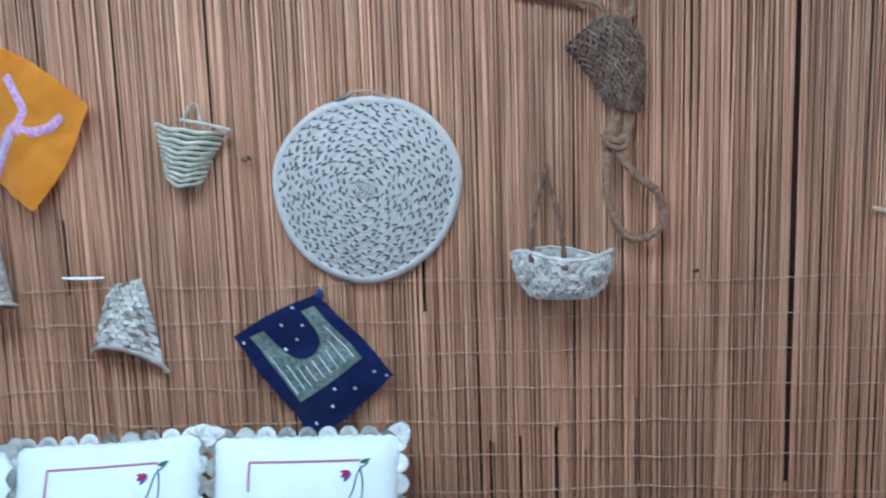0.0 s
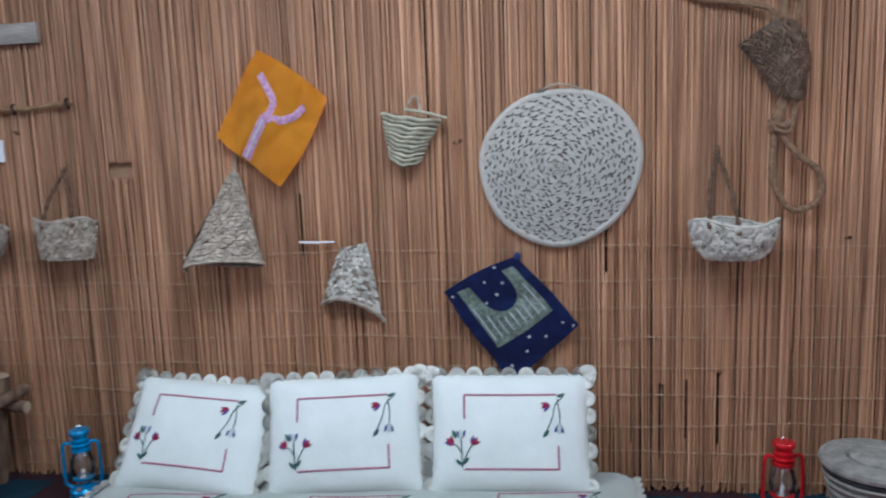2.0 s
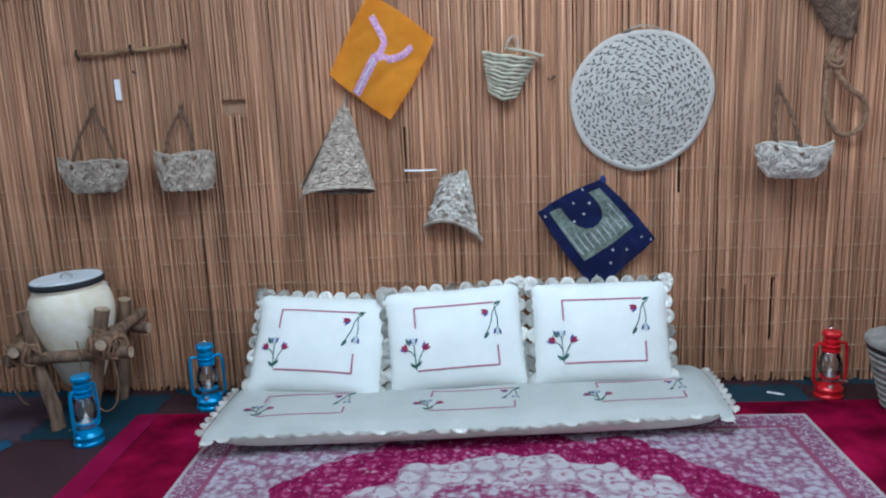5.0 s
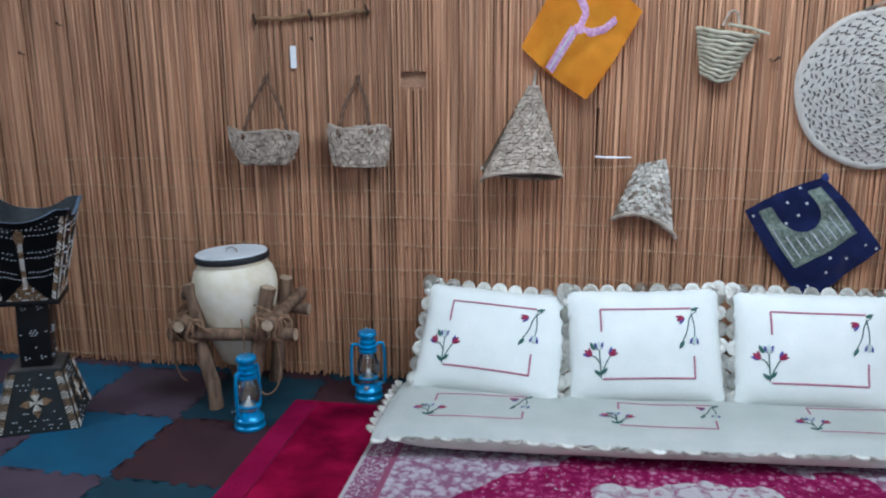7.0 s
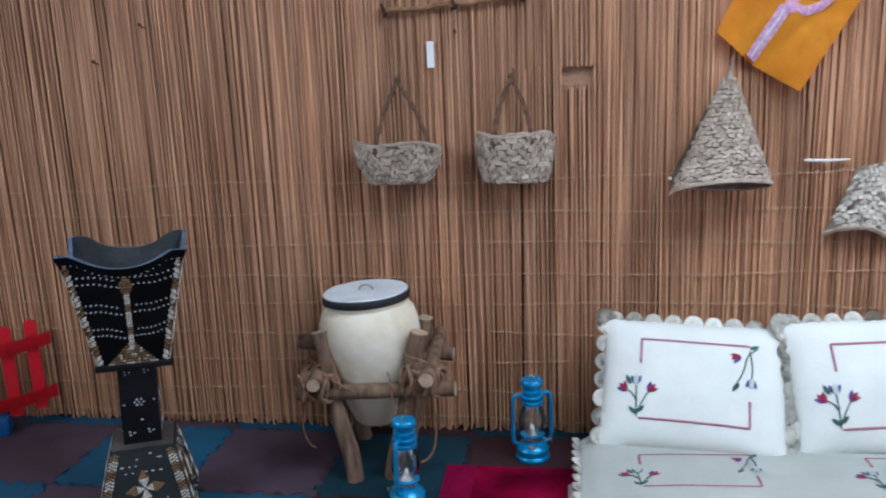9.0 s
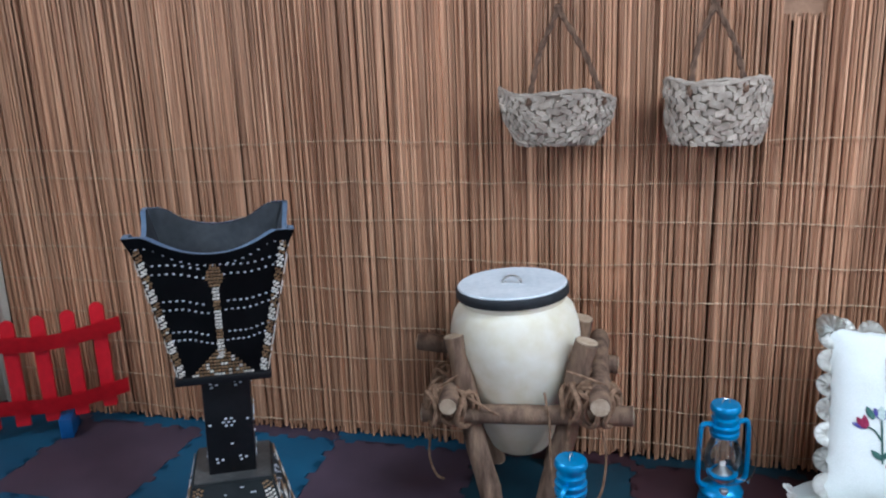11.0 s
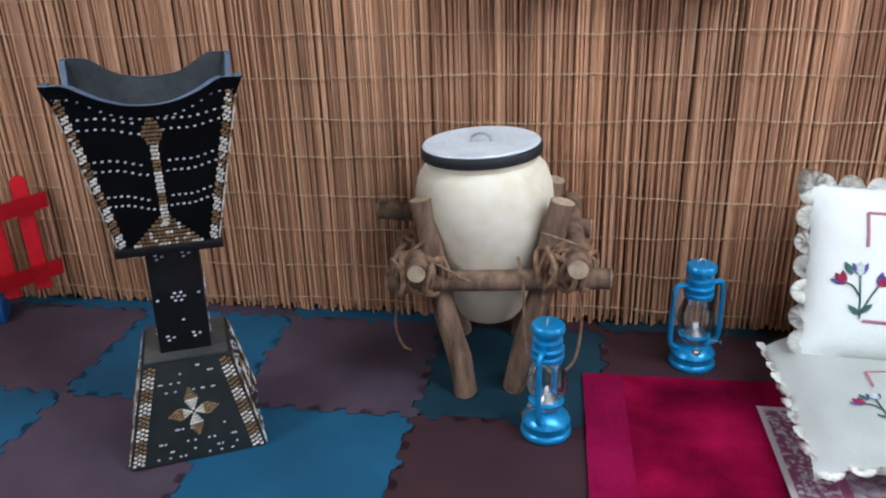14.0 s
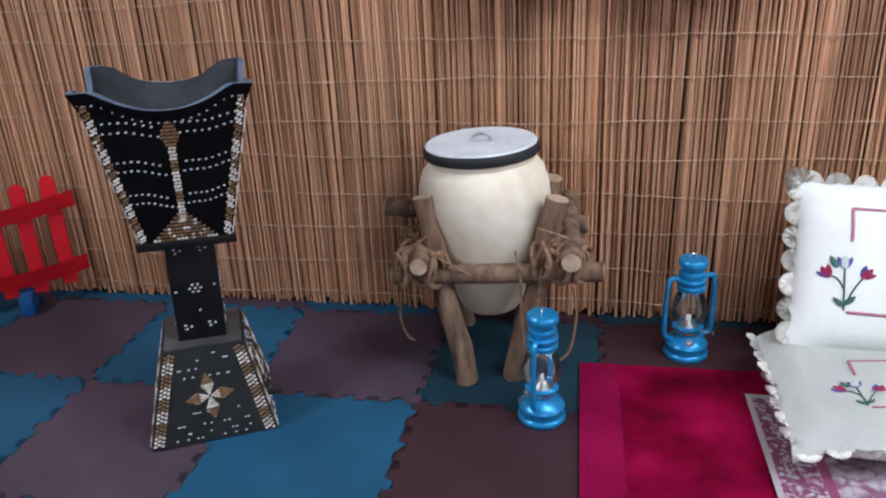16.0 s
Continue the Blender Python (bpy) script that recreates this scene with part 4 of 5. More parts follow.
part("cover", sheet(cover_at, 70, 18, 0.004), "linen", seat, "white cotton cover with embroidery")
_shell = scallop_mesh()
_rnd = random.Random(9)
for _k in range(34):
    ob = new("scallop", _shell)
    ob.parent = seat
    q = cover_at((_k + 0.5) / 34, 0)
    ob.matrix_basis = pose(q.x, q.y + 0.003, q.z + 0.002, 62 + _rnd.uniform(-15, 15), 180 + _rnd.uniform(-6, 6), 0) @ Matrix.Diagonal((0.95, 0.9, 0.55, 1))
for _sx in (0, 1):
    for _k in range(9):
        ob = new("scallop", _shell)
        ob.parent = seat
        q = cover_at(_sx, 0.04 + (_k + 0.5) / 9.4)
        ob.matrix_basis = pose(q.x, q.y, q.z + 0.004, -65, 0, 90 if _sx == 0 else -90) @ Matrix.Diagonal((1, 1, 0.9, 1))


for _k in range(3):
    def sub(u, v, lift=0.0, k=_k):
        return cover_at((k + 0.08 + 0.84 * u) / 3 + 0.005, 0.10 + 0.62 * v, lift)
    embroider(seat, sub, 0.6, s=0.085)

# ---- carpets ----
rug = tagged(part("wine_rug", sheet(lambda u, v: Vector((4.9 * u, 3.0 * v, 0.007 + 0.002 * noise.noise((9 * u, 6 * v, 1)))), 60, 40, 0.008), "wine"), "deep wine-red velvet rug with brushed nap", "rug")
rug.matrix_basis = pose(-2.56, -0.80, 0.002, 0, 0, 0.9)
part("side_border", sheet(lambda u, v: Vector((-0.105 + 0.104 * u, 3.0 * v, 0.009 + 0.001 * math.sin(30 * v))), 3, 30, 0.010), "wine_border", rug, "brighter plain side border")
CARW, CARD = 1.235, 0.86
carpet = tagged(part("printed_carpet", sheet(lambda u, v: Vector(((2 * u - 1) * CARW, (2 * v - 1) * CARD, 0.0015 * noise.noise((9 * u, 7 * v, 4)))), 60, 40, 0.006), carpet_material(CARW, CARD)), "printed floral carpet in magenta, white and lilac", "carpet")
carpet.matrix_basis = pose(-1.045, 1.222, 0.019, 0, 0, 0.4)
_t = thing("paper_scrap", "small white paper strip lying on the mat", "paper", pose(0.155, 2.345, 0.003, 0, 0, -28))
part("strip", box(-0.035, 0.035, -0.008, 0.008, 0, 0.002), "paper", _t, smooth=False)

# ---- water jar on its log stand ----
JX, JY = -2.985, 2.255
jar = thing("clay_jar", "cream clay jar with pale flat lid and black rim band", "jar", pose(JX + 0.022, JY, 0, 0, -2.5, 0))
_prof = [(0.0, 0.158), (0.075, 0.158), (0.086, 0.170), (0.102, 0.21), (0.130, 0.29), (0.155, 0.37), (0.174, 0.44), (0.181, 0.49), (0.178, 0.53), (0.166, 0.57), (0.155, 0.584), (0.146, 0.590), (0.143, 0.596), (0.147, 0.603), (0.147, 0.620), (0.12, 0.620), (0.0, 0.620)]
part("body", lathe(_prof, 48), "clay", jar)
part("rim_band", lathe([(0.146, 0.611), (0.153, 0.612), (0.156, 0.616), (0.156, 0.634), (0.153, 0.639), (0.146, 0.639)], 48), "black_band", jar)
_l = part("lid", lathe([(0.146, 0.632), (0.151, 0.641), (0.147, 0.645), (0.12, 0.643), (0.05, 0.642), (0.0, 0.642)], 48), "lid", jar, "pale flat lid with the blue of the sky put in its colour")
part("lid_handle", tube(smooth_path([(-0.026, 0, 0.640), (-0.020, 0, 0.656), (0, 0, 0.663), (0.020, 0, 0.656), (0.026, 0, 0.640)]), 0.0035, 6), "steel", _l)

stand = thing("log_stand", "rough log stand lashed with coir rope, holding the jar", "stand", pose(JX, JY, 0))


def log(a, b2, r, seed, name="log"):
    """A crooked, barked log with pale sawn ends."""
    a, b2 = Vector(a), Vector(b2)
    n = 10
    pts = []
    for k in range(n + 1):
        s = k / n
        p = a.lerp(b2, s)
        pts.append(p + Vector((noise.noise((s * 3, seed, 0)), noise.noise((s * 3, seed, 5)), 0.3 * noise.noise((s * 3, seed, 9)))) * 0.010)
    bm = tube(pts, [r * (1 + 0.09 * noise.noise((k * 0.6, seed, 2))) for k in range(n + 1)], 12)
    for v in bm.verts:
        v.co += Vector((noise.noise(v.co * 28), noise.noise(v.co * 28 + Vector((9, 0, 0))), 0)) * 0.0035
    ob = part(name, bm, "log", stand)
    d = (b2 - a).normalized()
    for e, s in ((pts[0], -1), (pts[-1], 1)):
        part("sawn_end", tube([e + d * s * 0.0005, e + d * s * 0.003], r * 0.93, 12), "log_end", ob)
    return ob


log((-0.035, -0.175, 0.0), (-0.145, -0.125, 0.525), 0.030, 1, "leg")
log((0.090, -0.135, 0.0), (0.205, -0.12, 0.525), 0.031, 2, "leg")
log((-0.09, 0.16, 0.0), (-0.18, 0.13, 0.50), 0.030, 3, "leg")
log((0.09, 0.16, 0.0), (0.18, 0.13, 0.50), 0.030, 4, "leg")
log((-0.228, -0.165, 0.316), (0.325, -0.155, 0.342), 0.027, 5, "rail")
log((-0.315, 0.125, 0.405), (0.28, 0.13, 0.36), 0.027, 6, "rail")
log((-0.140, -0.245, 0.378), (-0.205, 0.20, 0.40), 0.024, 7, "rail")
log((0.245, -0.245, 0.405), (0.225, 0.20, 0.42), 0.026, 8, "rail")


def lashing(cx, cy, cz, seed, turns=7, size=0.056):
    """Crossed turns of rope round a joint."""
    rnd = random.Random(seed)
    for k in range(turns):
        ang, tilt = rnd.uniform(-0.5, 0.5) + (0.8 if k % 2 else -0.7), rnd.uniform(-0.4, 0.4)
        off = (k - turns / 2) * 0.010
        m = Euler((tilt, 0.2 * rnd.uniform(-1, 1), ang)).to_matrix()
        pts = []
        for q in range(19):
            a = 2 * math.pi * q / 18
            pts.append(Vector((cx, cy, cz)) + m @ Vector((off + 0.004 * math.sin(3 * a), size * math.cos(a), size * 0.95 * math.sin(a))))
        part("rope_turn", tube(pts, 0.0068, 6), "rope", stand)


lashing(-0.150, -0.165, 0.345, 1, 14, 0.048)
lashing(0.225, -0.155, 0.372, 2, 14, 0.050)
lashing(-0.175, -0.09, 0.385, 3, 5, 0.036)
lashing(0.215, -0.06, 0.385, 4, 5, 0.038)
for _pts in (
    [(0.10, -0.17, 0.40), (0.115, -0.19, 0.33), (0.118, -0.195, 0.22), (0.125, -0.19, 0.14)],
    [(0.17, -0.18, 0.36), (0.16, -0.2, 0.24), (0.165, -0.2, 0.13), (0.20, -0.19, 0.085), (0.245, -0.18, 0.12), (0.26, -0.17, 0.22), (0.25, -0.17, 0.30)],
    [(-0.17, -0.16, 0.40), (-0.08, -0.19, 0.37), (-0.02, -0.185, 0.335), (0.05, -0.18, 0.32)],
    [(-0.21, -0.16, 0.27), (-0.222, -0.15, 0.18), (-0.21, -0.13, 0.11), (-0.19, -0.12, 0.09)],
    [(0.155, -0.16, 0.46), (0.23, -0.17, 0.44), (0.28, -0.14, 0.40), (0.29, -0.12, 0.34)],
    [(-0.13, -0.16, 0.43), (-0.20, -0.17, 0.38), (-0.235, -0.15, 0.33)],
):
    part("rope_end", tube(smooth_path(_pts), 0.0036, 6), "rope", stand)


# ---- hurricane lanterns ----


def lantern(m, paint, label, s=1.0):
    """Hurricane lantern about 0.33 m high; side tubes lie along local x."""
    t = thing("hurricane_lantern", label, "lantern", m @ Matrix.Scale(s, 4), "lanterns on the floor")
    part("tank", lathe([(0, 0.0), (0.060, 0.0), (0.064, 0.006), (0.063, 0.014), (0.058, 0.019), (0.058, 0.036), (0.061, 0.041), (0.058, 0.048), (0.046, 0.060), (0.030, 0.068), (0.028, 0.078), (0.0, 0.078)], 36), paint, t)
    part("burner", lathe([(0.030, 0.076), (0.034, 0.080), (0.034, 0.090), (0.024, 0.098), (0.014, 0.108), (0.010, 0.116), (0.0, 0.116)], 24), "steel", t)
    part("wick", box(-0.008, 0.008, -0.003, 0.003, 0.112, 0.13), "wick", t)
    part("globe_plate", lathe([(0.028, 0.090), (0.043, 0.092), (0.044, 0.097), (0.030, 0.099)], 28), paint, t)
    _g = part("globe", lathe([(0.033, 0.098), (0.044, 0.115), (0.051, 0.140), (0.050, 0.160), (0.043, 0.185), (0.034, 0.208), (0.031, 0.218)], 36), "glass", t, "clear glass globe")
    _g.visible_shadow = False
    part("chimney", lathe([(0.030, 0.214), (0.040, 0.216), (0.041, 0.226), (0.035, 0.230), (0.040, 0.236), (0.041, 0.246), (0.034, 0.250), (0.036, 0.256), (0.037, 0.268), (0.030, 0.272), (0.030, 0.288), (0.0, 0.288)], 32), paint, t)
    part("hood", lathe([(0.028, 0.286), (0.040, 0.289), (0.042, 0.294), (0.040, 0.305), (0.037, 0.309), (0.0, 0.312)], 32), paint, t)
    part("lift_ring", tube(smooth_path([(-0.012, 0, 0.310), (-0.009, 0, 0.320), (0, 0, 0.324), (0.009, 0, 0.320), (0.012, 0, 0.310)]), 0.0018, 5), "steel", t)
    for sx in (-1, 1):
        part("side_tube", tube(smooth_path([(sx * 0.038, 0, 0.055), (sx * 0.066, 0, 0.068), (sx * 0.073, 0, 0.095), (sx * 0.073, 0, 0.17), (sx * 0.070, 0, 0.235), (sx * 0.060, 0, 0.252), (sx * 0.036, 0, 0.248)]), 0.0075, 8), paint, t)
    wire = smooth_path([(-0.078, 0, 0.235), (-0.082, -0.03, 0.19), (-0.066, -0.058, 0.13), (-0.03, -0.066, 0.098), (0.03, -0.066, 0.098), (0.066, -0.058, 0.13), (0.082, -0.03, 0.19), (0.078, 0, 0.235)])
    part("bail", tube(wire, 0.0012, 5), "iron", t)
    part("wick_knob", tube([(0.03, -0.02, 0.085), (0.056, -0.036, 0.082), (0.062, -0.040, 0.082)], [0.002, 0.002, 0.008], 8), "steel", t)
    part("fuel_cap", lathe([(0.012, 0.052), (0.013, 0.062), (0.010, 0.066), (0, 0.067)], 12, at=(-0.012, -0.040)), "steel", t)
    return t


lantern(pose(-2.805, 1.935, 0.001, 0, 0, -104), "lantern_blue", "blue painted hurricane lantern beside the log stand", 0.97)
lantern(pose(-2.412, 2.295, 0.001, 0, 0, 20), "lantern_blue", "blue painted hurricane lantern against the reed screen", 0.98)
lantern(pose(0.372, 2.315, 0.001, 0, 0, 5), "lantern_red", "red painted hurricane lantern beside a grey pot", 0.97)

# ---- incense burner ----
burner = thing("incense_burner", "tall black wooden incense burner inlaid with pearl and bronze chips", "burner", pose(-3.684, 1.875, 0, 0, 1.6, 27))


def frustum(h0, z0, h1, z1, bevel=0.003):
    bm = bmesh.new()
    lo = [bm.verts.new((x * h0, y * h0, z0)) for x, y in ((-1, -1), (1, -1), (1, 1), (-1, 1))]
    hi = [bm.verts.new((x * h1, y * h1, z1)) for x, y in ((-1, -1), (1, -1), (1, 1), (-1, 1))]
    bm.faces.new(lo[::-1])
    bm.faces.new(hi)
    for k in range(4):
        bm.faces.new((lo[k], lo[(k + 1) % 4], hi[(k + 1) % 4], hi[k]))
    if bevel:
        bmesh.ops.bevel(bm, geom=list(bm.edges), offset=bevel, segments=2, affect="EDGES")
    return bm


BASE0, BASE1, BZ = 0.156, 0.098, 0.24
CUP0, CUP1, CZ0, CZ1 = 0.101, 0.174, 0.525, 0.895
pedestal = part("pedestal", frustum(BASE0, 0.0, BASE1, BZ), "ped", burner, "dark panelled pedestal")
part("pedestal_top", box(-BASE1 + 0.004, BASE1 - 0.004, -BASE1 + 0.004, BASE1 - 0.004, BZ + 0.0005, BZ + 0.004), "ped_side", pedestal)
part("column", box(-0.058, 0.058, -0.058, 0.058, BZ, CZ0, 0.003), "black", burner)
part("cup_floor", box(-CUP0 - 0.012, CUP0 + 0.012, -CUP0 - 0.012, CUP0 + 0.012, CZ0 - 0.012, CZ0 + 0.008, 0.003), "black", burner)


def cup_half(z):
    return CUP0 + (CUP1 - CUP0) * (z - CZ0) / (CZ1 - CZ0)


def dip(s):
    """Upper edge of a cup wall: raised corners, sunken middle."""
    a = abs(s)
    return CZ1 - (0.048 * (1 - (a / 0.76) ** 2.2) if a < 0.76 else 0.0)


for _k in range(4):
    _rot = Matrix.Rotation(_k * math.pi / 2, 4, "Z")

    def wall_at(u, v, inset=0.0, rot=_rot):
        s = 2 * u - 1
        top = dip(s)
        z = CZ0 + v * (top - CZ0)
        h = cup_half(z)
        flare = 0.010 * max(0, (v - 0.96) / 0.04)
        return rot @ Vector((s * (h - inset + flare), -h + inset - flare, z))

    panel = part("cup_wall", sheet(wall_at, 28, 8, -0.002), "black", burner, smooth=False)
    part("inner_face", sheet(lambda u, v, f=wall_at: f(u, v, 0.012), 28, 4, 0.002), "bowl_in", panel, smooth=False)
    part("rim_edge", sheet(lambda u, v, f=wall_at: f(u, 1.0, 0.013 * v) + Vector((0, 0, 0.002)), 28, 1, 0.004), "rim_sky_tint", panel, smooth=False)


def chips(name, mat, spots, parent, size=(0.0036, 0.0036)):
    """Small inlaid chips: (centre, across, up) triples joined in one part."""
    bm = bmesh.new()
    for c, ax, up in spots:
        nrm = ax.cross(up).normalized() * 0.0022
        q = [c - ax * size[0] - up * size[1], c + ax * size[0] - up * size[1] * 0.6, c + ax * size[0] + up * size[1], c - ax * size[0] + up * size[1] * 0.6]
        lo, hi = [bm.verts.new(p) for p in q], [bm.verts.new(c + (p - c) * 0.8 + nrm) for p in q]
        bm.faces.new(hi)
        for k in range(4):
            bm.faces.new((lo[k], lo[(k + 1) % 4], hi[(k + 1) % 4], hi[k]))
    ob = part(name, bm, mat, parent, smooth=False)
    return tagged(ob, kind="stuff")


for _k in range(4):
    _rot = Matrix.Rotation(_k * math.pi / 2, 4, "Z")
    _rnd = random.Random(_k)

    def face(s, z, lower=False, rot=_rot):
        """Place on a cup or pedestal face, with its across and up directions; s from -1 to 1."""
        h = BASE0 + (BASE1 - BASE0) * z / BZ if lower else cup_half(z)
        sl = (BASE1 - BASE0) / BZ if lower else (CUP1 - CUP0) / (CZ1 - CZ0)
        return rot @ Vector((s * h, -h - 0.0025, z)), rot @ Vector((1, 0, 0)), rot @ Vector((0, -sl, 1)).normalized()

    pearl, bronze, dots = [], [], []
    # edge strips, alternating pearl and bronze
    for k in range(42):
        z = CZ0 + 0.012 + k * 0.0084
        for sgn in (-1, 1):
            for q in range(2):
                h = cup_half(z)
                it = face(sgn * (1 - (0.005 + 0.0076 * q + 0.003 * (k % 2)) / h), z + 0.004 * q)
                (pearl if (k // 4) % 2 == 0 or _rnd.random() < 0.25 else bronze).append(it)
    # middle strip, lozenge and foot triangle
    for k in range(30):
        z = 0.585 + k * 0.0084
        n = 2 if k < 22 else [3, 4, 5, 5, 4, 3, 2, 1][k - 22]
        for q in range(n):
            h = cup_half(z)
            it = face((q - (n - 1) / 2) * 0.0080 / h + 0.012 * (k % 2), z)
            (bronze if k > 21 or k % 9 > 5 else pearl).append(it)
    for k in range(8):
        z = 0.535 + k * 0.0092
        n = 17 - int(k * 2.1)
        for q in range(max(n, 1)):
            (bronze if _rnd.random() < 0.75 else pearl).append(face((q - (n - 1) / 2) * 0.0085 / cup_half(z), z))
    # dotted rows and rim dots
    for zz in (0.62, 0.70, 0.79):
        for row in (0, 0.022):
            for k in range(18):
                s = -0.84 + 1.68 * k / 17 + (0.04 if row else 0)
                if abs(s) > 0.12 and abs(s) < 0.9:
                    dots.append(face(s, zz + row + 0.022 * abs(s) + 0.003 * math.sin(9 * s)))
    for k in range(19):
        s = -0.93 + 1.86 * k / 18
        dots.append(face(s, dip(s) - 0.026))
    # column dots
    col = []
    for cx, cz in ((-0.03, 0.485), (0.028, 0.487), (-0.03, 0.28), (0.028, 0.283)):
        for dx, dz in ((-0.006, 0.006), (-0.004, -0.004), (0.008, 0.002)):
            col.append((_rot @ Vector((cx + dx, -0.0595, cz + dz)), _rot @ Vector((1, 0, 0)), Vector((0, 0, 1))))
    for k in range(6):
        col.append((_rot @ Vector((0.013 * math.cos(k * 1.047), -0.0595, 0.385 + 0.011 * math.sin(k * 1.047))), _rot @ Vector((1, 0, 0)), Vector((0, 0, 1))))
    for cx, cz in ((0, 0.385), (0.046, 0.39), (-0.046, 0.38), (0.004, 0.325)):
        col.append((_rot @ Vector((cx, -0.0595, cz)), _rot @ Vector((1, 0, 0)), Vector((0, 0, 1))))
    # pedestal: striped side borders, four-petal flower, dots
    for k in range(23):
        z = 0.012 + k * 0.0098
        for sgn in (-1, 1):
            for q in range(3):
                h = BASE0 + (BASE1 - BASE0) * z / BZ
                (pearl if (k // 3) % 2 == 0 else bronze).append(face(sgn * (1 - (0.008 + 0.0090 * q) / h), z + 0.004 * (q % 2), True))
    for ang in range(4):
        a0 = radians(90 * ang + 6)
        for i in range(1, 9):
            w = [0, 0.5, 1, 1.5, 1.5, 1, 0.5, 0][i - 1]
            for q in np.arange(-w, w + 0.1, 1.0):
                x = i * 0.0068 * math.cos(a0) - q * 0.0075 * math.sin(a0)
                z = 0.118 + i * 0.0068 * math.sin(a0) + q * 0.0075 * math.cos(a0)
                h = BASE0 + (BASE1 - BASE0) * z / BZ
                (pearl if i < 4 + (ang % 2) else bronze).append(face(x / h, z, True))
    for k in range(46):
        dots.append(face(_rnd.uniform(-0.62, 0.62), _rnd.choice((0.016, 0.03, 0.17, 0.19, 0.21, 0.225, 0.05, 0.08)), True))
    chips("pearl_inlay", "pearl", pearl, burner)
    chips("bronze_inlay", "bronze", bronze, burner)
    chips("dot_inlay", "silver", dots, burner, (0.0028, 0.0022))
    chips("column_dots", "silver", col, burner, (0.0034, 0.0026))

# ---- red picket fence ----
fence = thing("picket_fence", "low red plastic picket fence with wavy rails", "fence", pose(-4.428, 2.440, 0.045, 0, 0, 28.5))


def picket_mesh():
    bm = bmesh.new()
    w = 0.024
    prof = [(-w, 0.035), (w, 0.035), (w, 0.40)] + [(w * math.cos(a), 0.40 + w * math.sin(a)) for a in (math.pi * k / 8 for k in range(1, 8))] + [(-w, 0.40)]
    f = bm.faces.new([bm.verts.new((x, 0, z)) for x, z in prof])
    r = bmesh.ops.extrude_face_region(bm, geom=[f])
    bmesh.ops.translate(bm, verts=[v for v in r["geom"] if isinstance(v, bmesh.types.BMVert)], vec=(0, 0.014, 0))
    bmesh.ops.recalc_face_normals(bm, faces=bm.faces)
    bmesh.ops.bevel(bm, geom=[e for e in bm.edges if e.calc_face_angle(0) > 1.2], offset=0.003, segments=2, affect="EDGES")
    return bm


_first = part("picket", picket_mesh(), "red_plastic", fence)
_first.location = (-0.045, 0, 0.0)
for _k in range(1, 9):
    ob = new("picket", _first.data)
    ob.parent = fence
    ob.location = (-0.045 - 0.096 * _k, 0, -0.004 - 0.03 * math.sin(math.pi * min(1, (_k + 0.3) / 8.6)))
for _z, _h in ((0.345, 0.054), (0.115, 0.054)):
    part("rail", sheet(lambda u, v, z=_z, h=_h: Vector((0.028 - 0.876 * u, -0.014, z + h * (v - 0.5) - 0.062 * math.sin(math.pi * u) ** 1.0 + 0.03 * math.sin(math.pi * u) ** 6)), 40, 2, -0.014), "red_plastic", fence, smooth=False)
for _x in (-0.19, -0.67):
    part("foot", box(_x - 0.022, _x + 0.022, -0.05, 0.07, -0.045, 0.03, 0.006), "blue_plastic", fence)

# ---- grey pot ----
pot = thing("woven_pot", "grey-green woven pot with a broad rolled rim", "pot", pose(0.625, 2.14, 0))
part("body", lathe([(0, 0.0), (0.085, 0.0), (0.095, 0.02), (0.125, 0.15), (0.15, 0.25), (0.165, 0.30), (0.155, 0.30), (0.14, 0.25), (0.11, 0.12), (0.0, 0.05)], 40), "pot_grey", pot)
for _k in range(9):
    part("coil", tube([((0.100 + 0.0078 * _k) * math.cos(a), (0.100 + 0.0078 * _k) * math.sin(a), 0.03 + 0.029 * _k) for a in (2 * math.pi * q / 40 for q in range(41))], 0.009, 6), "pot_grey", pot)
part("rim", tube([(0.168 * math.cos(a), 0.168 * math.sin(a), 0.305) for a in (2 * math.pi * q / 48 for q in range(49))], 0.016, 8), "pot_grey", pot)
part("black_ring", tube([(0.163 * math.cos(a), 0.163 * math.sin(a), 0.278) for a in (2 * math.pi * q / 48 for q in range(49))], 0.010, 8), "black_band", pot)
part("lid", lathe([(0.165, 0.306), (0.160, 0.318), (0.10, 0.322), (0.092, 0.306), (0.085, 0.322), (0.05, 0.330), (0.0, 0.332)], 40), "pot_grey", pot, "grey lid with a sunken ring")

# ---- curtain and board beyond the end of the screen ----
cur = thing("curtain", "pale folded curtain beside the end of the screen", "curtain", pose(-5.09, 2.49, 0))
part("drape", sheet(lambda u, v: Vector((-0.18 + 0.38 * u, 0.016 * math.sin(2 * math.pi * 6 * u) + 0.01 * math.sin(11 * u + 2 * v), 0.02 + 1.05 * v)), 72, 10, 0.004), "curtain", cur)
_t = thing("white_board", "plain white door board above the curtain", "board", pose(-5.09, 2.50, 0))
part("board", box(-0.2, 0.20, 0, 0.02, 1.075, 2.7, 0.004), "white_board", _t)

# ---- foam mats ----
TILE, PITCH = 0.49, 0.07


def tooth(s):
    """Interlocking edge: trapezoid teeth."""
    q = (s / PITCH) % 1.0
    a = 0.011
    if q < 0.42:
        return a
    if q < 0.5:
        return a - 2 * a * (q - 0.42) / 0.08
    if q < 0.92:
        return -a
    return -a + 2 * a * (q - 0.92) / 0.08


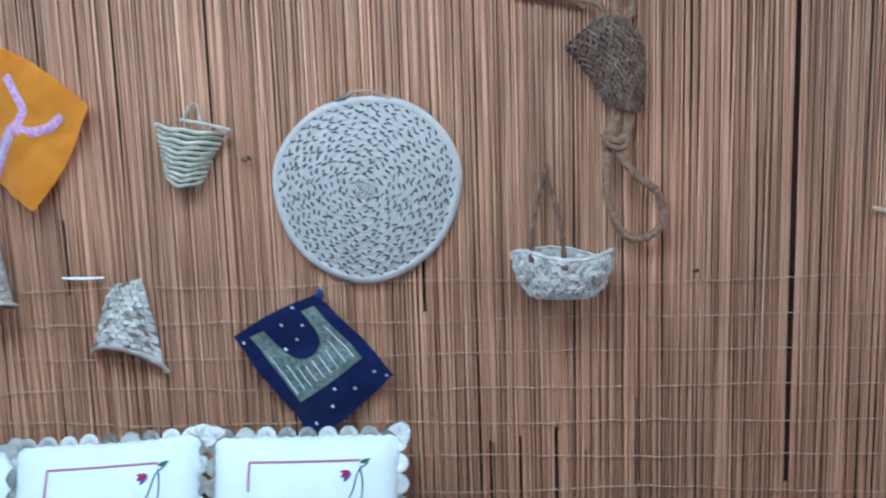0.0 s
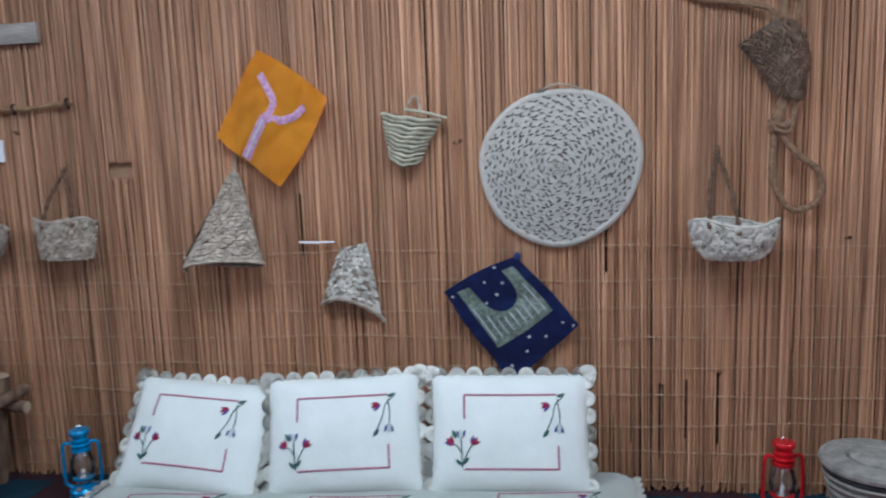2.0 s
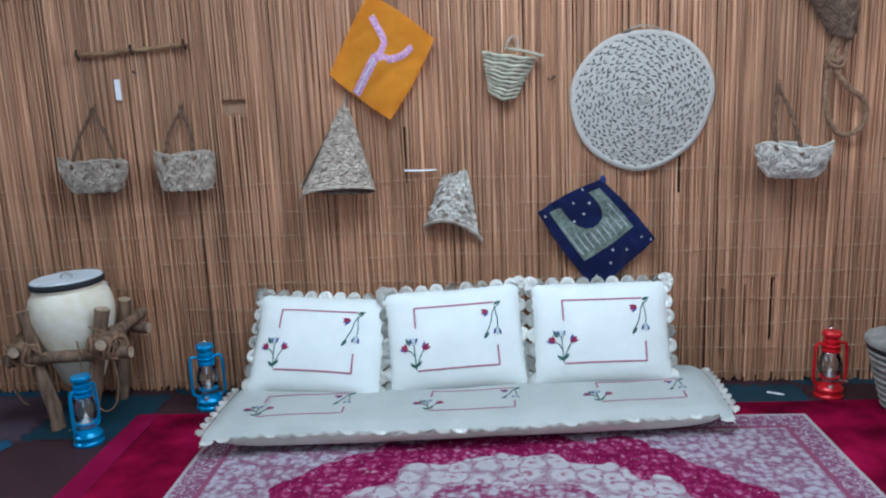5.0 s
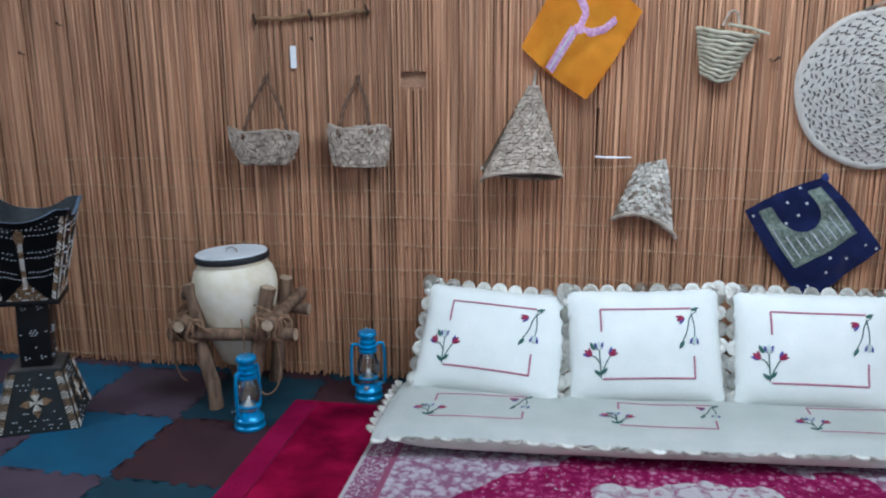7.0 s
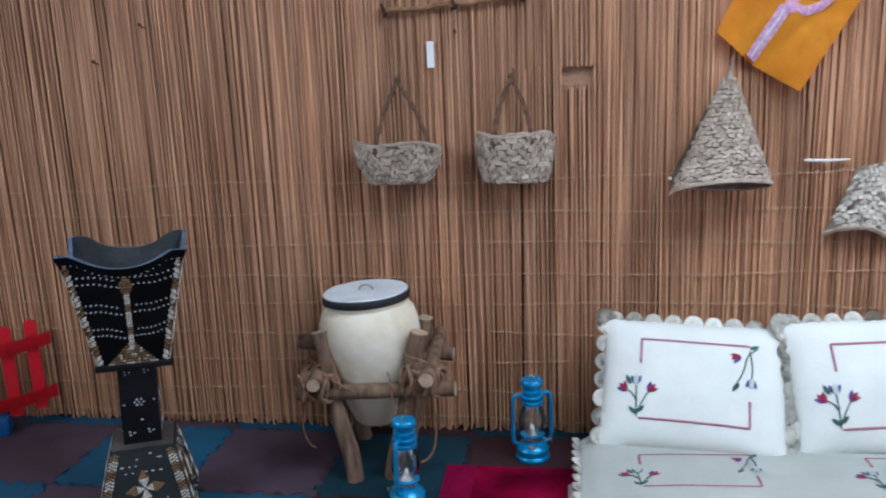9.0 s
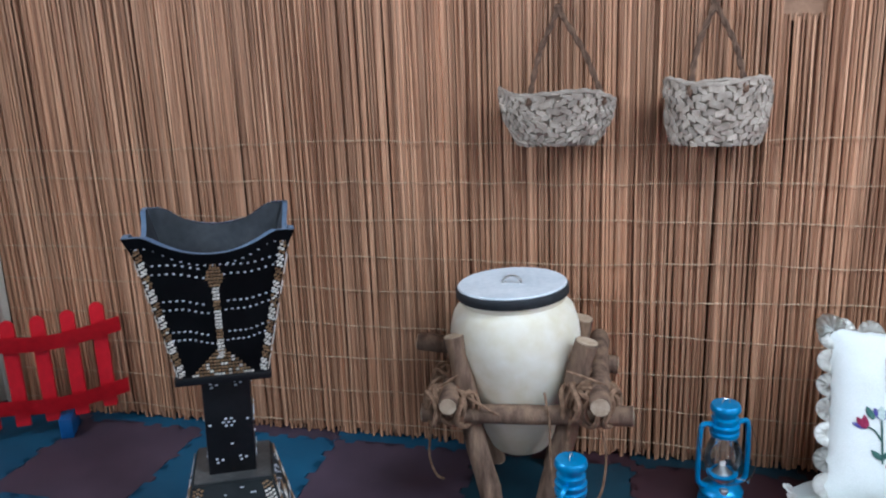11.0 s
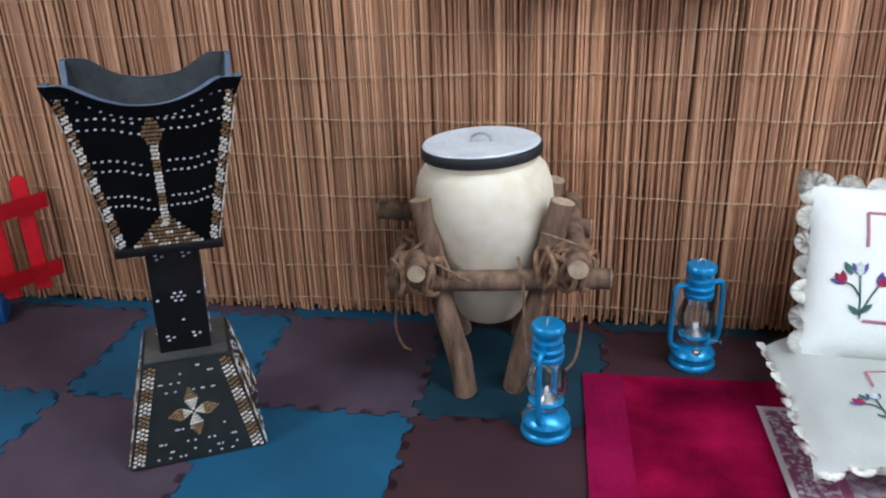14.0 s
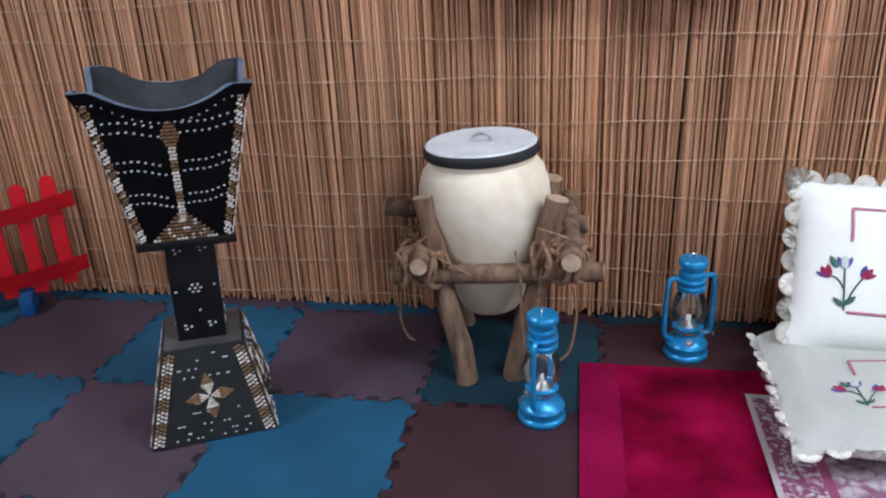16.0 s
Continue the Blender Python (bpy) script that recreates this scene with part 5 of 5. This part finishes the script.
def tile_mesh(mat):
    bm = bmesh.new()
    cut = [PITCH * (k + f) for k in range(7) for f in (0.0, 0.42, 0.5, 0.92)]
    g, ring = 0.0022, []
    ring += [(s + (g if i == 0 else 0), tooth(s) + g) for i, s in enumerate(cut)]
    ring += [(TILE + tooth(s) - g, s) for s in cut]
    ring += [(s, TILE + tooth(s) - g) for s in [TILE] + cut[:0:-1]]
    ring += [(tooth(s) + g, s) for s in [TILE] + cut[:0:-1]]
    seen, pts = set(), []
    for p in ring:
        key = (round(p[0], 4), round(p[1], 4))
        if key not in seen:
            seen.add(key)
            pts.append(p)
    top = [bm.verts.new((x, y, 0)) for x, y in pts]
    low = [bm.verts.new((x, y, -0.013)) for x, y in pts]
    bm.faces.new(top)
    for k in range(len(pts)):
        bm.faces.new((top[k], low[k], low[(k + 1) % len(pts)], top[(k + 1) % len(pts)]))
    bmesh.ops.triangulate(bm, faces=[f for f in bm.faces if len(f.verts) > 4])
    bmesh.ops.recalc_face_normals(bm, faces=bm.faces)
    me = bpy.data.meshes.new("foam_tile_" + mat)
    bm.to_mesh(me)
    bm.free()
    me.materials.append(MAT[mat])
    return me


TILES = {k: tile_mesh(k) for k in ("blue_foam", "teal_foam", "purple_foam", "brown_foam")}
_rnd = random.Random(4)
for _i in range(-6, 11):
    for _j in range(-10, 2):
        odd = (_i + _j) % 2
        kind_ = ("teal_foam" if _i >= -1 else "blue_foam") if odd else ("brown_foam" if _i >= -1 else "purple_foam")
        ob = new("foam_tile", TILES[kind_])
        ob.parent = floor
        ob.location = (-2.65 + TILE * _i, 1.965 + TILE * _j, _rnd.uniform(-0.0007, 0.0007))

# ---- the reed screen ----
screen = thing("reed_screen", "wall-high screen of dry brown reeds tied with string", "reed screen", pose(0, WALL, 0))


def reed_shape(z0, z1, r, seed, n=5, sides=5):
    """One reed: slightly bowed, uneven, tapering upwards. Returns verts and faces round x = 0."""
    rnd = random.Random(seed)
    ph, am, lean = rnd.uniform(0, 6), rnd.uniform(0.001, 0.006), rnd.gauss(0, 0.008)
    vs, fs = [], []
    for k in range(n + 1):
        s = k / n
        cx, cy = am * math.sin(ph + 4 * s) + lean * (s - 0.5), 0.6 * am * math.sin(ph * 2 + 3 * s)
        rr = r * (1.05 - 0.25 * s) * (1 + 0.06 * math.sin(9 * s + ph))
        for q in range(sides):
            a = 2 * math.pi * q / sides + ph
            vs.append((cx + rr * math.cos(a), cy + rr * math.sin(a), z0 + (z1 - z0) * s))
    for k in range(n):
        for q in range(sides):
            a, b2 = k * sides + q, k * sides + (q + 1) % sides
            fs.append((a, b2, b2 + sides, a + sides))
    return vs, fs


def reed_mesh(seed):
    rnd = random.Random(seed)
    vs, fs = reed_shape(rnd.uniform(0.0, 0.02), 2.7, rnd.uniform(0.0036, 0.0056), seed)
    me = bpy.data.meshes.new("reed")
    me.from_pydata(vs, [], fs)
    me.polygons.foreach_set("use_smooth", [True] * len(me.polygons))
    me.materials.append(MAT["reed"])
    return me


REEDS = [reed_mesh(100 + k) for k in range(24)]
_rnd = random.Random(77)
_x = -4.55
STEP = 0.0077
for _k in range(280):
    ob = new("reed", REEDS[_rnd.randrange(24)])
    ob.parent = screen
    ob.location = (_x, 0.004 + _rnd.uniform(-0.004, 0.006), _rnd.uniform(-0.01, 0.015))
    ob.rotation_euler = (0, 0, _rnd.uniform(0, 6.28))
    _x += STEP * _rnd.uniform(0.7, 1.3)
REED_END = _x
# the rest of the screen, and the under layer that shows in the gaps
_v, _f = [], []


def add_reed(x, y, z0, z1, r, seed):
    vs, fs = reed_shape(z0, z1, r, seed)
    o = len(_v)
    _v.extend((a + x, b2 + y, c) for a, b2, c in vs)
    _f.extend(tuple(i + o for i in q) for q in fs)


_seed = 1000
# torn patch, and slits where reeds are missing
SLITS = [(-2.305, -2.19, 1.322, 1.388), (-1.480, -1.466, 0.98, 1.24), (0.928, 0.944, 0.3, 2.1), (0.05, 0.062, 0.22, 0.47), (0.17, 0.186, 0.20, 0.50), (-0.05, -0.036, 0.15, 0.45), (0.27, 0.281, 0.2, 0.42), (-0.17, -0.158, 0.2, 0.5), (0.44, 0.45, 0.3, 0.6), (-0.255, -0.244, 0.9, 1.2)]
for _lo, _hi, _layer in ((-4.90, -4.55, 0), (REED_END, 2.69, 0), (-4.88, 2.69, 1)):
    _x = _lo
    while _x < _hi:
        _seed += 1
        y = 0.004 + _rnd.uniform(-0.004, 0.006) if _layer == 0 else 0.016 + _rnd.uniform(-0.004, 0.004)
        if 0.93 < _x < 0.985 and _layer == 0:
            y += 0.012
        elif _x >= 0.985 and _layer == 0:
            y -= 0.010
        z0 = _rnd.uniform(-0.01, 0.025) + (_rnd.uniform(0.0, 0.10) if _x > -0.4 and _rnd.random() < 0.25 else 0)
        r = _rnd.uniform(0.0036, 0.0056)
        cutout = [c for c in SLITS if c[0] < _x < c[1]]
        if cutout:
            add_reed(_x, y, z0, cutout[0][2] + _rnd.uniform(-0.006, 0.006), r, _seed)
            add_reed(_x, y, cutout[0][3] + _rnd.uniform(-0.004, 0.004), 2.7, r, _seed)
        else:
            add_reed(_x, y, z0, 2.7, r, _seed)
        _x += (STEP if _layer == 0 else 0.0092) * _rnd.uniform(0.7, 1.3)
_me = bpy.data.meshes.new("reed_mass")
_me.from_pydata(_v, [], _f)
_me.polygons.foreach_set("use_smooth", [True] * len(_me.polygons))
_me.materials.append(MAT["reed"])
_o = new("reed_mass", _me)
_o.parent = screen
tagged(_o, kind="stuff")
part("patch_board", box(-2.32, -2.175, 0.030, 0.034, 1.31, 1.40), "card", screen, smooth=False)
# binding strings
for _k in range(22):
    z = 0.052 + 0.118 * _k
    if z > 1.02:
        break
    pts = [(-4.9 + 7.58 * q / 200, -0.0075 - 0.002 * abs(math.sin(q * 1.9 + _k)) - (0.008 if q > 154 else 0), z + 0.020 * noise.noise((q * 0.06, _k * 3.7, 0)) + 0.006 * noise.noise((q * 0.4, _k * 5.1, 3))) for q in range(201)]
    part("binding_string", tube(pts, 0.0014, 4), "string", screen)
